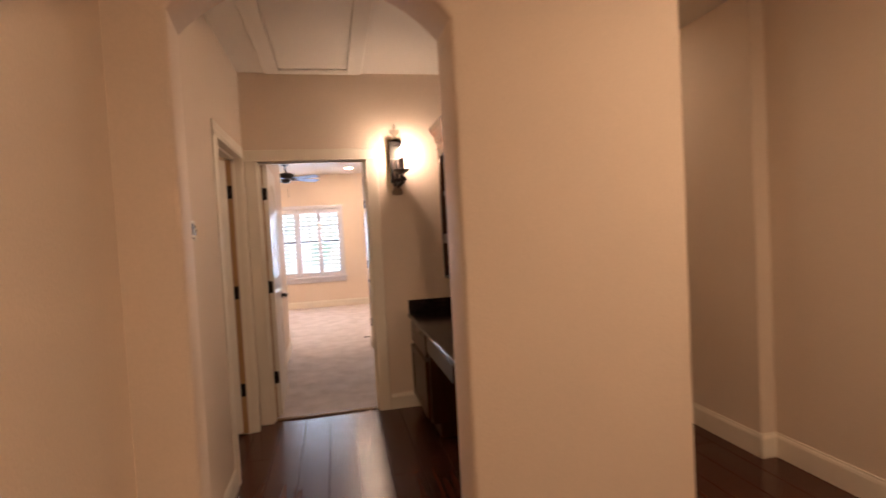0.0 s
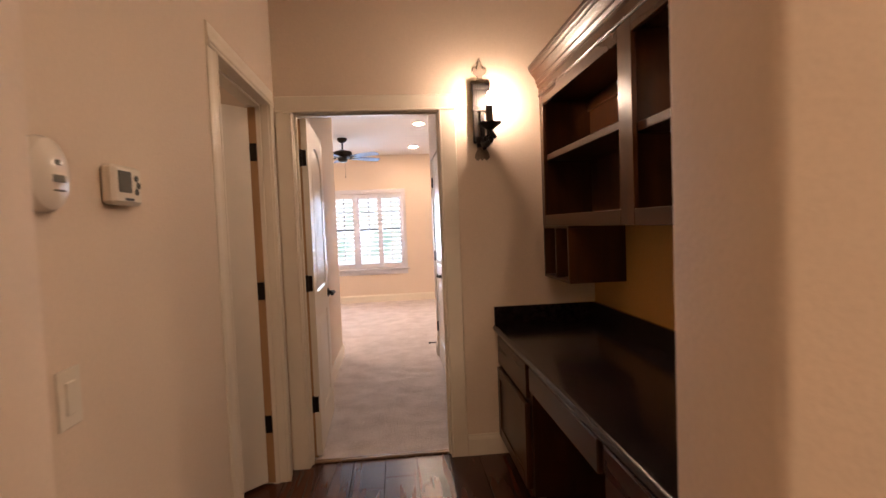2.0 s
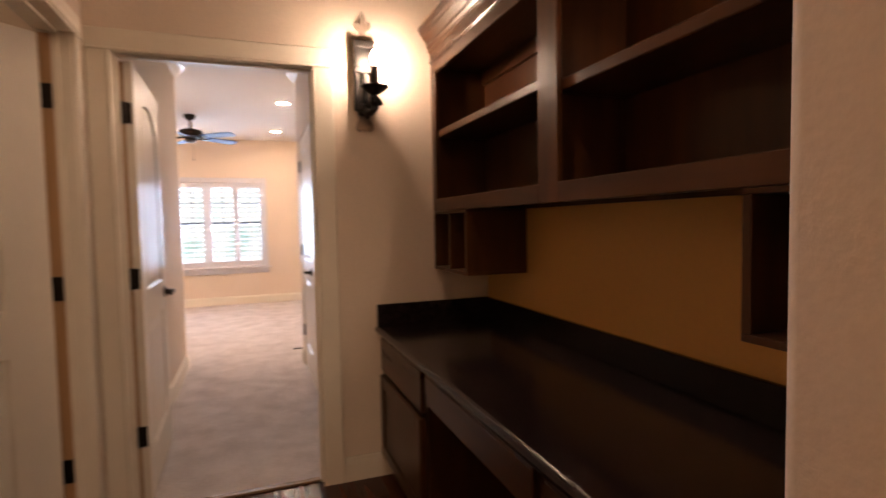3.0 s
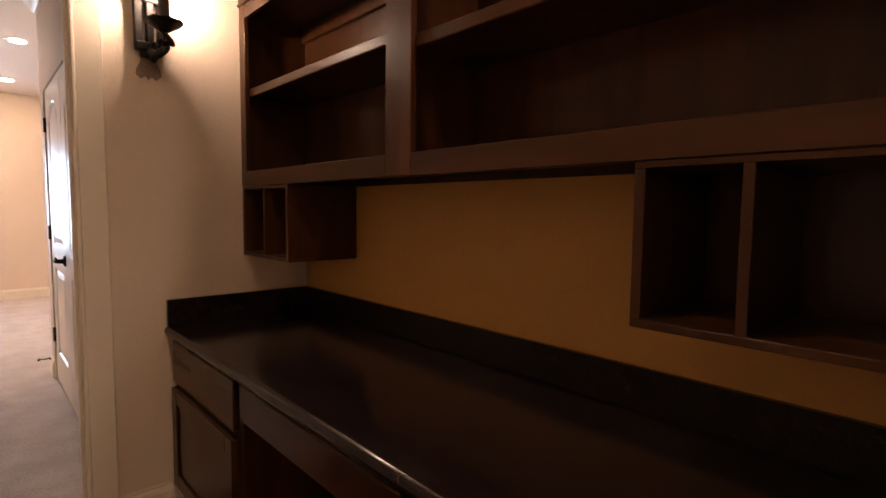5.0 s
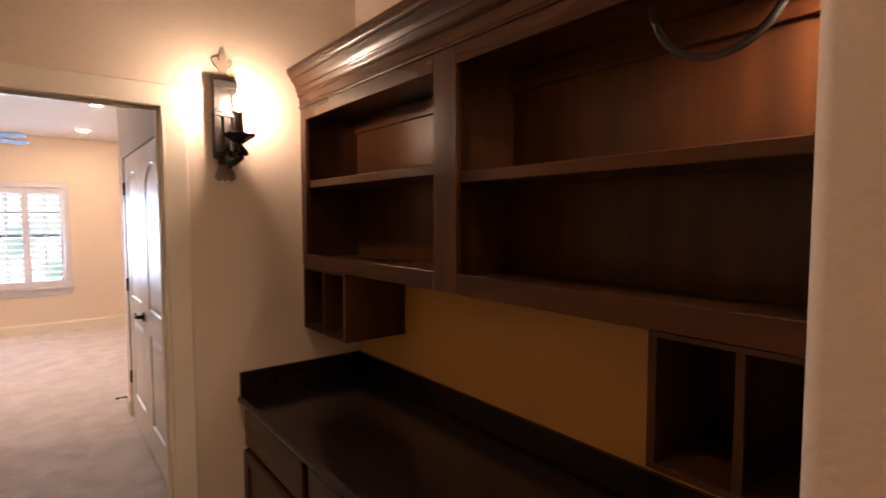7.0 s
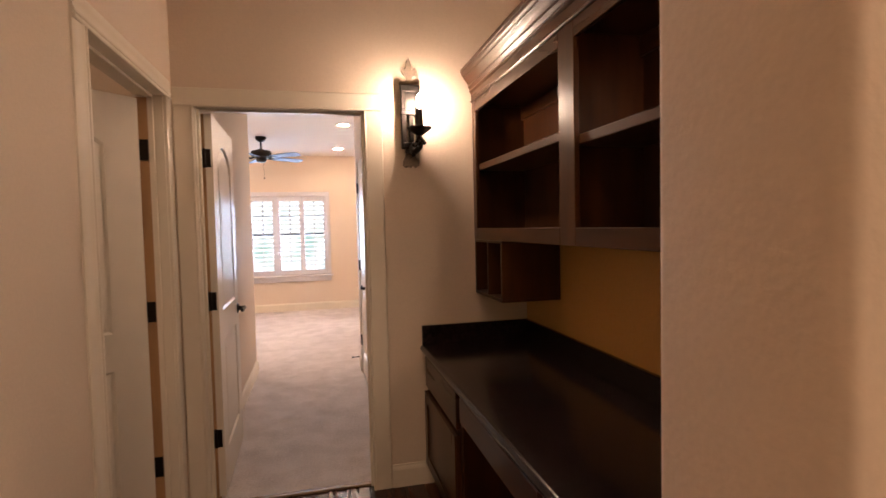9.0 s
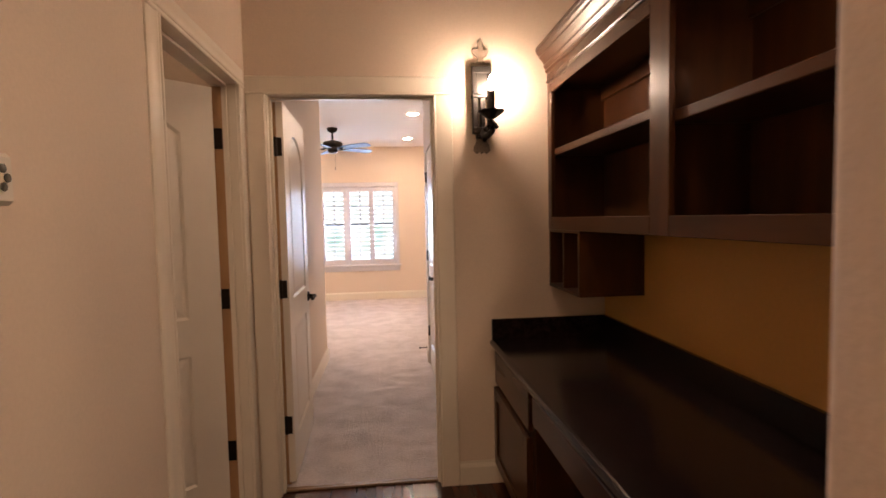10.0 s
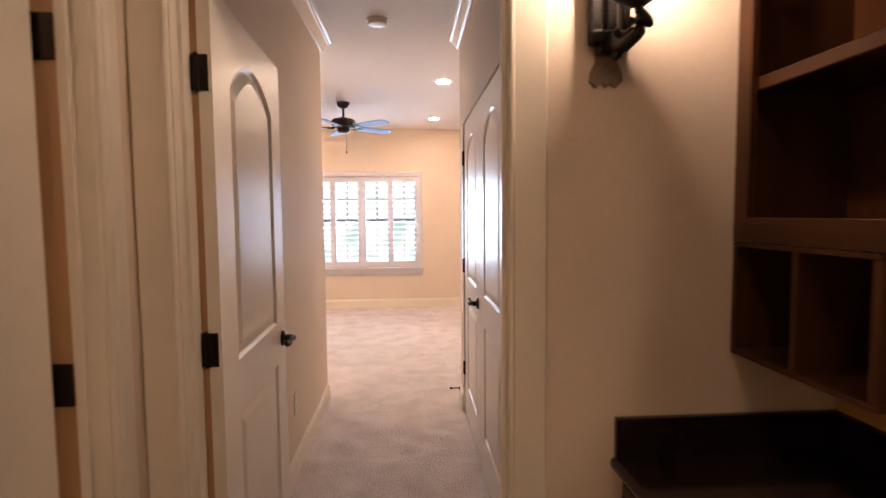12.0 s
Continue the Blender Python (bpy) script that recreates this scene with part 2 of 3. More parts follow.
structure("wall_behind", boxes((LEFT - 0.12, PASS_R + 0.22, -2.72, -2.6, 0, TOP)), M_WALL, "unseen cream plaster wall added to close the first room against sky light", "wall")
structure("ceiling", boxes((-2.72, PASS_R + 0.22, -2.72, END, TOP, TOP + 0.12), (PASS_L - 0.12, PASS_R + 0.22, END, 5.32, TOP, TOP + 0.12)), M_CEIL, "flat painted hall ceiling", "ceiling")
# the side room behind the half-open door
structure("wall_side_room", boxes((-2.72, -2.6, 1.6, END + 0.115, 0, TOP), (-2.6, LEFT - 0.12, 1.6, 1.72, 0, TOP), (-2.6, LEFT - 0.12, END, END + 0.115, 0, TOP)), M_WALL, "cream plaster walls of the side room", "wall")

# bedroom: entry corridor, then the room
structure("wall_entry_left", boxes((BED_L - 0.12, BED_L, END + 0.115, COR_E, 0, BTOP), (-3.0, BED_L - 0.12, COR_E - 0.12, COR_E, 0, BTOP)), M_WALL, "cream plaster wall of the bedroom entry", "wall")
structure("wall_entry_right", boxes((BED_R, BED_R + 0.12, END + 0.115, 4.79, 0, BTOP), (BED_R, BED_R + 0.12, 6.43, 6.62, 0, BTOP), (BED_R, BED_R + 0.12, 4.79, 6.43, 2.055, BTOP), (BED_R + 0.12, 2.0, 6.50, 6.62, 0, BTOP)), M_WALL, "cream plaster wall with a closet opening", "wall")
# out of view; added so that no sky light leaks in at the sides
structure("wall_bedroom_sides", boxes((-3.12, -3.0, COR_E - 0.12, FAR + 0.12, 0, BTOP), (2.0, 2.12, 5.32, FAR + 0.12, 0, BTOP)), M_WALL, "unseen cream plaster bedroom side walls, added to keep sky light out", "wall")
structure("wall_far", boxes((-3.0, WIN[0], FAR, FAR + 0.16, 0, BTOP), (WIN[1], 2.0, FAR, FAR + 0.16, 0, BTOP), (WIN[0], WIN[1], FAR, FAR + 0.16, 0, WIN[2]), (WIN[0], WIN[1], FAR, FAR + 0.16, WIN[3], BTOP)), M_WALL, "cream plaster bedroom wall with a wide window", "wall")
structure("ceiling_bedroom", boxes((-3.12, 2.12, END + 0.115, FAR + 0.16, BTOP, BTOP + 0.17)), M_CEIL, "flat painted bedroom ceiling", "ceiling")

# floors
floor = structure("floor", boxes((-2.72, PASS_R + 0.22, -2.72, 4.19, -0.12, -0.012), (PASS_L - 0.12, PASS_R + 0.22, 4.19, 5.32, -0.12, -0.012)), M_PLANK, "dark walnut plank floor with a satin finish", "floor")
rng = random.Random(5)
row, x = 0, LEFT - 0.02 - 0.185 * 11
while x < PASS_R + 0.2:
    y = -2.7 - rng.random()
    stop = 4.185 if x < PASS_L - 0.1 else 5.3
    while y < stop:
        length = rng.choice((0.9, 1.2, 1.5, 1.8))
        y0, y1 = max(y, -2.6), min(y + length, stop)
        if y1 - y0 > 0.05:
            if not (x < LEFT - 0.2 and y1 < 1.7):
                b = bmesh.new()
                box(b, x + 0.0012, x + 0.1838, y0 + 0.001, y1 - 0.001, -0.012, rng.uniform(-0.0005, 0.0005), bevel=0.002)
                part("plank", b, M_PLANK, floor)
        y += length
    x += 0.185

bm = bmesh.new()
n = 90
grid = [[bm.verts.new((-3.0 + 5.0 * i / n, 4.19 + 6.44 * j / (n * 2), 0.012 + 0.011 * noise.noise(Vector((i * 0.35, j * 0.3, 0))) + 0.006 * noise.noise(Vector((i * 1.3, j * 1.1, 4))))) for j in range(n * 2 + 1)] for i in range(n + 1)]
for i in range(n):
    for j in range(n * 2):
        bm.faces.new((grid[i][j], grid[i + 1][j], grid[i + 1][j + 1], grid[i][j + 1]))
structure("floor_carpet", bm, M_CARPET, "plush beige wall-to-wall carpet", "carpet", True)
structure("ground_slab", boxes((-3.12, 2.12, 4.19, FAR + 0.16, -0.2, -0.01)), M_CEIL, "concrete slab under the carpet", "slab")

# ---- built-in desk ----
FACE = 0.93
upper = thing("bookcase_cabinet", (FACE, 3.0, 1.36), "dark stained wooden open bookcase cabinet with crown moulding", "cabinet")
def up(bm):
    bmesh.ops.translate(bm, verts=bm.verts, vec=(-FACE, -3.0, -1.36))
    return bm
Y0, Y1, ZB, ZT = ARCH_F + 0.002, 4.117, 1.355, 2.184
SH = 1.735
part("side_panel", up(boxes((FACE + 0.02, BACK - 0.002, Y1 - 0.02, Y1, ZB, ZT))), M_WOOD, upper)
part("side_panel", up(boxes((FACE + 0.02, BACK - 0.002, Y0, Y0 + 0.02, ZB, ZT))), M_WOOD, upper)
part("partition", up(boxes((FACE + 0.02, BACK - 0.012, 2.985, 3.005, ZB + 0.02, ZT - 0.06))), M_WOOD, upper)
part("back_panel", up(boxes((BACK - 0.012, BACK - 0.002, Y0 + 0.02, Y1 - 0.02, ZB, ZT))), M_WOOD, upper)
part("bottom_panel", up(boxes((FACE + 0.02, BACK - 0.012, Y0 + 0.02, Y1 - 0.02, ZB + 0.025, ZB + 0.045))), M_WOOD_H, upper)
part("top_panel", up(boxes((FACE + 0.02, BACK - 0.012, Y0 + 0.02, Y1 - 0.02, 2.09, 2.11))), M_WOOD_H, upper)
part("hanging_rail", up(boxes((BACK - 0.030, BACK - 0.013, 3.005, Y1 - 0.02, 2.02, 2.088), bevel=0.002)), M_WOOD_H, upper)
part("hanging_rail", up(boxes((BACK - 0.030, BACK - 0.013, Y0 + 0.02, 2.985, 2.02, 2.088), bevel=0.002)), M_WOOD_H, upper)
for a, b in ((Y1 - 0.055, Y1), (2.94, 3.055), (Y0, Y0 + 0.055)):
    part("stile", up(boxes((FACE, FACE + 0.02, a, b, ZB, ZT), bevel=0.002)), M_WOOD, upper)
for a, b in ((3.055, Y1 - 0.055), (Y0 + 0.055, 2.94)):
    part("bottom_rail", up(boxes((FACE, FACE + 0.02, a, b, ZB, 1.418), bevel=0.002)), M_WOOD_H, upper)
    part("top_rail", up(boxes((FACE, FACE + 0.02, a, b, 2.057, ZT), bevel=0.002)), M_WOOD_H, upper)
for a, b, z in ((3.006, Y1 - 0.021, SH), (Y0 + 0.021, 2.984, SH - 0.035)):
    part("shelf", up(boxes((FACE + 0.022, BACK - 0.013, a, b, z, z + 0.035), bevel=0.003)), M_WOOD_H, upper)
bm = bmesh.new()
prof = [(0.0, 2.128), (-0.006, 2.130), (-0.009, 2.136), (-0.006, 2.142), (-0.003, 2.144), (-0.003, 2.182), (-0.010, 2.185), (-0.014, 2.191), (-0.010, 2.198), (-0.012, 2.204), (-0.018, 2.209), (-0.021, 2.216), (-0.018, 2.223), (-0.022, 2.232), (-0.030, 2.244), (-0.040, 2.253), (-0.044, 2.258), (-0.043, 2.264), (-0.050, 2.269), (-0.056, 2.278), (-0.057, 2.286), (-0.062, 2.290), (-0.062, 2.307), (0.02, 2.307), (0.02, 2.201), (0.0, 2.201)]
prism(bm, [(FACE + u, v - 0.016) for u, v in prof], Y0, Y1, "y")
part("crown_moulding", up(bm), M_WOOD_H, upper, "stepped and coved crown moulding")
part("lid_panel", up(boxes((FACE + 0.02, BACK - 0.002, Y0, Y1, 2.268, 2.283))), M_WOOD_H, upper)

def cubby(y0, y1, mid):
    c = thing("pigeonhole_box", (FACE, (y0 + y1) / 2, 1.055), "dark wooden pigeonhole box with two slots under the bookcase", "cubby", "pigeonhole boxes")
    def mv(bm):
        bmesh.ops.translate(bm, verts=bm.verts, vec=(-FACE, -(y0 + y1) / 2, -1.055))
        return bm
    z0, z1 = 1.055, 1.354
    for a, b in ((y0, y0 + 0.02), (mid - 0.009, mid + 0.009), (y1 - 0.02, y1)):
        part("divider", mv(boxes((FACE + 0.002, BACK - 0.012, a, b, z0 + 0.016, z1 - 0.012), bevel=0.0015)), M_WOOD, c)
    part("bottom_panel", mv(boxes((FACE + 0.002, BACK - 0.012, y0, y1, z0, z0 + 0.016), bevel=0.0015)), M_WOOD_H, c)
    part("top_panel", mv(boxes((FACE + 0.002, BACK - 0.012, y0, y1, z1 - 0.012, z1), bevel=0.001)), M_WOOD_H, c)
    part("back_panel", mv(boxes((BACK - 0.012, BACK - 0.003, y0, y1, z0, z1))), M_WOOD, c)
cubby(3.68, Y1, 3.895)
cubby(Y0, 2.30, 2.115)

desk = thing("desk_counter", (0.92, 3.0, 0.74), "polished black stone desktop with a low backsplash", "countertop")
def dk(bm):
    bmesh.ops.translate(bm, verts=bm.verts, vec=(-0.92, -3.0, -0.74))
    return bm
bm = bmesh.new()
nose = [(0.605 + 0.02 - 0.02 * math.sin(a), 0.76 - 0.02 * math.cos(a)) for a in [math.pi * i / 8 for i in range(9)]]
prism(bm, nose + [(BACK - 0.001, 0.78), (BACK - 0.001, 0.74)], Y0, Y1, "y")
part("slab", dk(bm), M_STONE, desk)
part("backsplash", dk(boxes((BACK - 0.021, BACK - 0.001, Y0, Y1 - 0.02, 0.781, 0.888), bevel=0.0015)), M_STONE, desk)
part("side_splash", dk(boxes((0.615, BACK - 0.001, Y1 - 0.02, Y1, 0.781, 0.888), bevel=0.0015)), M_STONE, desk)

def base_unit(y0, y1, label, drawers):
    c = thing("base_cabinet", (0.645, (y0 + y1) / 2, 0.0), label, "cabinet", "desk base cabinets")
    def mv(bm):
        bmesh.ops.translate(bm, verts=bm.verts, vec=(-0.645, -(y0 + y1) / 2, 0))
        return bm
    part("carcass", mv(boxes((0.647, BACK - 0.002, y0, y1, 0.10, 0.738))), M_WOOD, c)
    part("toe_kick", mv(boxes((0.70, BACK - 0.002, y0, y1, 0.0, 0.10))), M_WOOD_H, c)
    for z0, z1 in drawers:
        front = part("drawer_front" if z1 - z0 < 0.25 else "door", mv(boxes((0.625, 0.646, y0 + 0.03, y1 - 0.03, z0, z1), bevel=0.004)), M_WOOD_H if z1 - z0 < 0.25 else M_WOOD, c)
        if z1 - z0 > 0.25:
            for a, b, cc, d in ((y0 + 0.03, y0 + 0.09, z0, z1), (y1 - 0.09, y1 - 0.03, z0, z1), (y0 + 0.09, y1 - 0.09, z0, z0 + 0.06), (y0 + 0.09, y1 - 0.09, z1 - 0.06, z1)):
                part("frame_rail", mv(boxes((0.617, 0.6245, a, b, cc, d), bevel=0.003)), M_WOOD, front)
base_unit(3.405, Y1, "dark stained base cabinet with a drawer over a door", ((0.56, 0.725), (0.125, 0.535)))
base_unit(Y0, 2.56, "dark stained base cabinet with drawers beside the knee space", ((0.56, 0.725), (0.345, 0.535), (0.125, 0.32)))
pencil = thing("pencil_drawer", (0.645, 2.98, 0.6), "shallow dark wooden drawer over the knee space", "drawer")
def pd(bm):
    bmesh.ops.translate(bm, verts=bm.verts, vec=(-0.645, -2.98, -0.6))
    return bm
part("drawer_front", pd(boxes((0.625, 0.646, 2.585, 3.38, 0.615, 0.725), bevel=0.004)), M_WOOD_H, pencil)
part("drawer_box", pd(boxes((0.647, 1.12, 2.562, 3.403, 0.62, 0.738))), M_WOOD_H, pencil)

# ---- trim: jambs, casings, baseboards ----
def casing_profile(w=0.092):
    return [(0, 0), (0, 0.013), (0.004, 0.016), (0.011, 0.016), (0.014, 0.011), (0.018, 0.010), (0.021, 0.014), (0.028, 0.015), (0.034, 0.011), (0.060, 0.010), (w - 0.006, 0.010), (w, 0.006), (w, 0)]

def casing_set(name, label, wall, a, b, top, axis, out, left_w=0.092, right_w=0.092):
    """Two legs and a head round an opening from a to b; out: the way it stands off the wall."""
    c = tagged(new(name), label, "door casing", kind="structure")
    put = (lambda u, d: (u, wall + out * d)) if axis == "x" else (lambda u, d: (wall + out * d, u))
    flat = lambda w=0.092: [(0, 0), (0, 0.012), (0.004, 0.016), (0.010, 0.016), (0.013, 0.012), (0.020, 0.0125), (w - 0.005, 0.0145), (w, 0.010), (w, 0)]
    shape = casing_profile if axis == "y" else flat
    for edge, way, w in ((a, -1, left_w), (b, 1, right_w)):
        bm = bmesh.new()
        prism(bm, [put(edge + way * u, d) for u, d in shape(w)], 0, top, "z")
        part("casing_leg", bm, M_TRIM, c)
    bm = bmesh.new()
    if axis == "x":
        prism(bm, [(wall + out * d, top + u) for u, d in shape()], a - left_w, b + right_w, "x")
    else:
        prism(bm, [(wall + out * d, top + u) for u, d in shape()], a - left_w, b + right_w, "y")
    part("casing_head", bm, M_TRIM, c)
    return c

casing_set("trim_bedroom_door", "white enamelled casing round the bedroom doorway", END, -0.502, 0.33, 2.05, "x", -1, 0.092, 0.098)
casing_set("trim_side_door", "white enamelled casing round the side room doorway", LEFT, 3.155, 3.975, 2.065, "y", 1, 0.088, 0.088)
structure("jamb_bedroom_door", boxes((-0.517, -0.497, END - 0.001, END + 0.117, 0, 2.07), (0.33, 0.35, END - 0.001, END + 0.117, 0, 2.07), (-0.497, 0.33, END - 0.001, END + 0.117, 2.05, 2.07), (-0.497, -0.485, END + 0.035, END + 0.07, 0, 2.05), (0.318, 0.33, END + 0.035, END + 0.07, 0, 2.05), (-0.485, 0.318, END + 0.035, END + 0.07, 2.038, 2.05), bevel=0.0015), M_TRIM, "white enamelled jamb with door stops", "door jamb")
structure("jamb_side_door", boxes((LEFT - 0.122, LEFT + 0.001, 3.135, 3.155, 0, 2.085), (LEFT - 0.122, LEFT + 0.001, 3.97, 3.99, 0, 2.085), (LEFT - 0.122, LEFT + 0.001, 3.155, 3.97, 2.065, 2.085), (LEFT - 0.075, LEFT - 0.04, 3.155, 3.167, 0, 2.065), (LEFT - 0.075, LEFT - 0.04, 3.958, 3.97, 0, 2.065), (LEFT - 0.075, LEFT - 0.04, 3.167, 3.958, 2.053, 2.065), bevel=0.0015), M_TRIM, "white enamelled jamb with door stops", "door jamb")
structure("jamb_closet", boxes((BED_R - 0.004, BED_R + 0.12, 4.79, 4.826, 0, 2.05), (BED_R - 0.004, BED_R + 0.12, 6.388, 6.43, 0, 2.05), (BED_R + 0.05, BED_R + 0.12, 4.826, 6.388, 2.03, 2.05)), M_TRIM, "white enamelled closet jamb", "door jamb")

def base_profile(h):
    return [(0, 0), (0.014, 0), (0.014, h - 0.03), (0.011, h - 0.018), (0.007, h - 0.010), (0.006, h), (0, h)]

def baseboard(wall, a, b, axis, out, h=0.125, z=0.0):
    bm = bmesh.new()
    prism(bm, [(wall + out * (d + 0.001), z + v) for d, v in base_profile(h)], a, b, axis)
    structure("baseboard", bm, M_TRIM, "white enamelled baseboard with an eased top", "baseboard")

baseboard(LEFT, ARCH_F, 3.066, "y", 1)
baseboard(LEFT, -2.6, ARCH_N, "y", 1)
baseboard(END, 0.432, 0.70, "x", -1)
baseboard(ARCH_N, cx + half + 0.02, PASS_L, "x", -1)
baseboard(PASS_L, ARCH_N, 5.2, "y", 1, 0.145)
baseboard(PASS_R, 2.456, 5.2, "y", -1, 0.145)
baseboard(2.47, PASS_R - 0.015, PASS_R + 0.10, "x", -1, 0.145)
baseboard(PASS_R + 0.10, -2.6, 2.456, "y", -1, 0.145)
baseboard(BED_L, END + 0.12, COR_E + 0.014, "y", 1, 0.14)
baseboard(COR_E, -3.0, BED_L, "x", 1, 0.14)
baseboard(BED_R, END + 0.12, 4.79, "y", -1, 0.14)
baseboard(BED_R, 6.43, 6.634, "y", -1, 0.14)
baseboard(6.62, BED_R, 2.0, "x", 1, 0.14)
baseboard(FAR, -3.0, 2.0, "x", -1, 0.15)

def crown(wall, a, b, out):
    bm = bmesh.new()
    prof = [(0, 0), (0, -0.085), (0.008, -0.085), (0.012, -0.072), (0.022, -0.066), (0.036, -0.05), (0.05, -0.03), (0.058, -0.022), (0.066, -0.020), (0.07, -0.008), (0.085, -0.008), (0.085, 0)]
    prism(bm, [(wall + out * (d + 0.001), BTOP - 0.001 + v) for d, v in prof], a, b, "y")
    structure("crown_moulding", bm, M_TRIM, "white crown moulding along the bedroom entry ceiling", "moulding", True)
crown(BED_L, END + 0.116, COR_E, 1)
crown(BED_R, END + 0.116, 6.62, -1)
structure("threshold", boxes((-0.495, 0.328, 4.165, 4.20, 0.0, 0.012), bevel=0.003), M_BRASS, "worn brown transition strip between planks and carpet", "threshold")

# attic hatch in the hall ceiling
hatch = thing("attic_hatch", (0, 3.4, TOP), "white painted attic hatch with a flat trim frame in the ceiling", "hatch")
def hm(bm):
    bmesh.ops.translate(bm, verts=bm.verts, vec=(0, -3.4, -TOP))
    return bm
hx0, hx1, hy0, hy1 = -0.395, 0.335, 2.70, 4.095
for s in ((hx0, hx0 + 0.11, hy0, hy1), (hx1 - 0.11, hx1, hy0, hy1), (hx0 + 0.111, hx1 - 0.111, hy0, hy0 + 0.095), (hx0 + 0.111, hx1 - 0.111, hy1 - 0.095, hy1)):
    part("trim_board", hm(boxes((*s, TOP - 0.019, TOP - 0.001), bevel=0.005)), M_CEIL, hatch)
part("panel", hm(boxes((hx0 + 0.118, hx1 - 0.118, hy0 + 0.106, hy1 - 0.106, TOP - 0.008, TOP - 0.001), bevel=0.002)), M_CEIL, hatch)


# ---- doors ----
def arched(x0, x1, z0, z1, rise, inset, n=10):
    """A panel's outline, with a low arch on top where rise is given."""
    x0, x1, z0, z1 = x0 + inset, x1 - inset, z0 + inset, z1 - inset
    if not rise:
        return [(x0, z0), (x1, z0)] + [(x1 + (x0 - x1) * i / n, z1) for i in range(n + 1)]
    pts = [(x0, z0), (x1, z0)]
    for i in range(n + 1):
        u = 1 - 2 * i / n
        pts.append(((x0 + x1) / 2 + u * (x1 - x0) / 2, z1 - rise * u * u))
    return pts

def door_leaf(name, at, turn, width, t0, t1, label, handle=True, hinge_face=0.0, pin=0.008):
    """A moulded two-panel door, hinged at the origin; its slab runs along x, from t0 to t1 in depth."""
    d = tagged(new(name), label, "door", kind="structure")
    d.matrix_world = pose(*at, 0, 0, turn)
    h, e = 2.03, 0.011
    fields = [(0.15, width - 0.15, 0.22, 0.82, 0.0), (0.15, width - 0.15, 0.985, 1.91, 0.10)]
    bm = bmesh.new()
    box(bm, 0.002, width, t0 + e, t1 - e, 0.012, h)
    for face, way in ((t0, 1), (t1, -1)):
        outer = [(0.002, 0.012), (width, 0.012), (width, h), (0.002, h)]
        edges = []
        for loop in [outer] + [arched(*f, 0.0) for f in fields]:
            vs = [bm.verts.new((u, face, v)) for u, v in loop]
            edges += [bm.edges.new((vs[i], vs[(i + 1) % len(vs)])) for i in range(len(vs))]
        res = bmesh.ops.triangle_fill(bm, use_beauty=True, use_dissolve=False, edges=edges)
        rim = [x for x in res["geom"] if isinstance(x, bmesh.types.BMFace)]
        drop = []
        for f in rim:
            c = f.calc_center_median()
            for x0, x1, z0, z1, r in fields:
                mid = (x0 + x1) / 2
                u = (c.x - mid) / ((x1 - x0) / 2)
                if abs(u) < 1 and z0 < c.z < z1 - r * u * u:
                    drop.append(f)
        bmesh.ops.delete(bm, geom=drop, context="FACES_ONLY")
        for x0, x1, z0, z1, r in fields:
            a = [bm.verts.new((u, face, v)) for u, v in arched(x0, x1, z0, z1, r, 0.0)]
            b = [bm.verts.new((u, face + way * e * 0.9, v)) for u, v in arched(x0, x1, z0, z1, r, 0.010)]
            n = len(a)
            for i in range(n):
                bm.faces.new((a[i], a[(i + 1) % n], b[(i + 1) % n], b[i]))
        for q in ((0.002, 0.002, 0.012, h), (width, width, 0.012, h)):
            bm.faces.new([bm.verts.new((q[0], y, z)) for y, z in ((face, 0.012), (face, h), (face + way * e, h), (face + way * e, 0.012))])
        bm.faces.new([bm.verts.new((x, y, h)) for x, y in ((0.002, face), (width, face), (width, face + way * e), (0.002, face + way * e))])
    bmesh.ops.remove_doubles(bm, verts=bm.verts, dist=0.0002)
    slab = part("slab", bm, M_DOOR, d, smooth=False)
    for face, way in ((t0, 1), (t1, -1)):
        for x0, x1, z0, z1, r in fields:
            bm = bmesh.new()
            rings = []
            for inset, depth in ((0.011, e - 0.0005), (0.018, e - 0.001), (0.024, 0.0075), (0.048, 0.0016), (0.053, 0.0012)):
                rings.append([bm.verts.new((u, face + way * depth, v)) for u, v in arched(x0, x1, z0, z1, r, inset)])
            n = len(rings[0])
            for a, b in zip(rings, rings[1:]):
                for i in range(n):
                    bm.faces.new((a[i], a[(i + 1) % n], b[(i + 1) % n], b[i]))
            bm.faces.new(rings[-1])
            part("panel", bm, M_DOOR, slab, smooth=False)
    for z in (1.80, 1.056, 0.325):
        bm = bmesh.new()
        ha, hb = (t0, t1 - 0.004) if hinge_face >= 0 else (t1 - 0.010, t1)
        box(bm, -0.0015, 0.0018, ha, hb, z - 0.047, z + 0.047, bevel=0.0006)
        y = t0 - 0.004 if abs(t0) < 1e-6 else t1 + 0.004
        rod(bm, [(-0.002, y, z - 0.05), (-0.002, y, z - 0.047), (-0.002, y, z + 0.047), (-0.002, y, z + 0.052)], [pin * 0.5, pin, pin, pin * 0.5])
        part("hinge", bm, M_BRONZE, d, "dark bronze butt hinge")
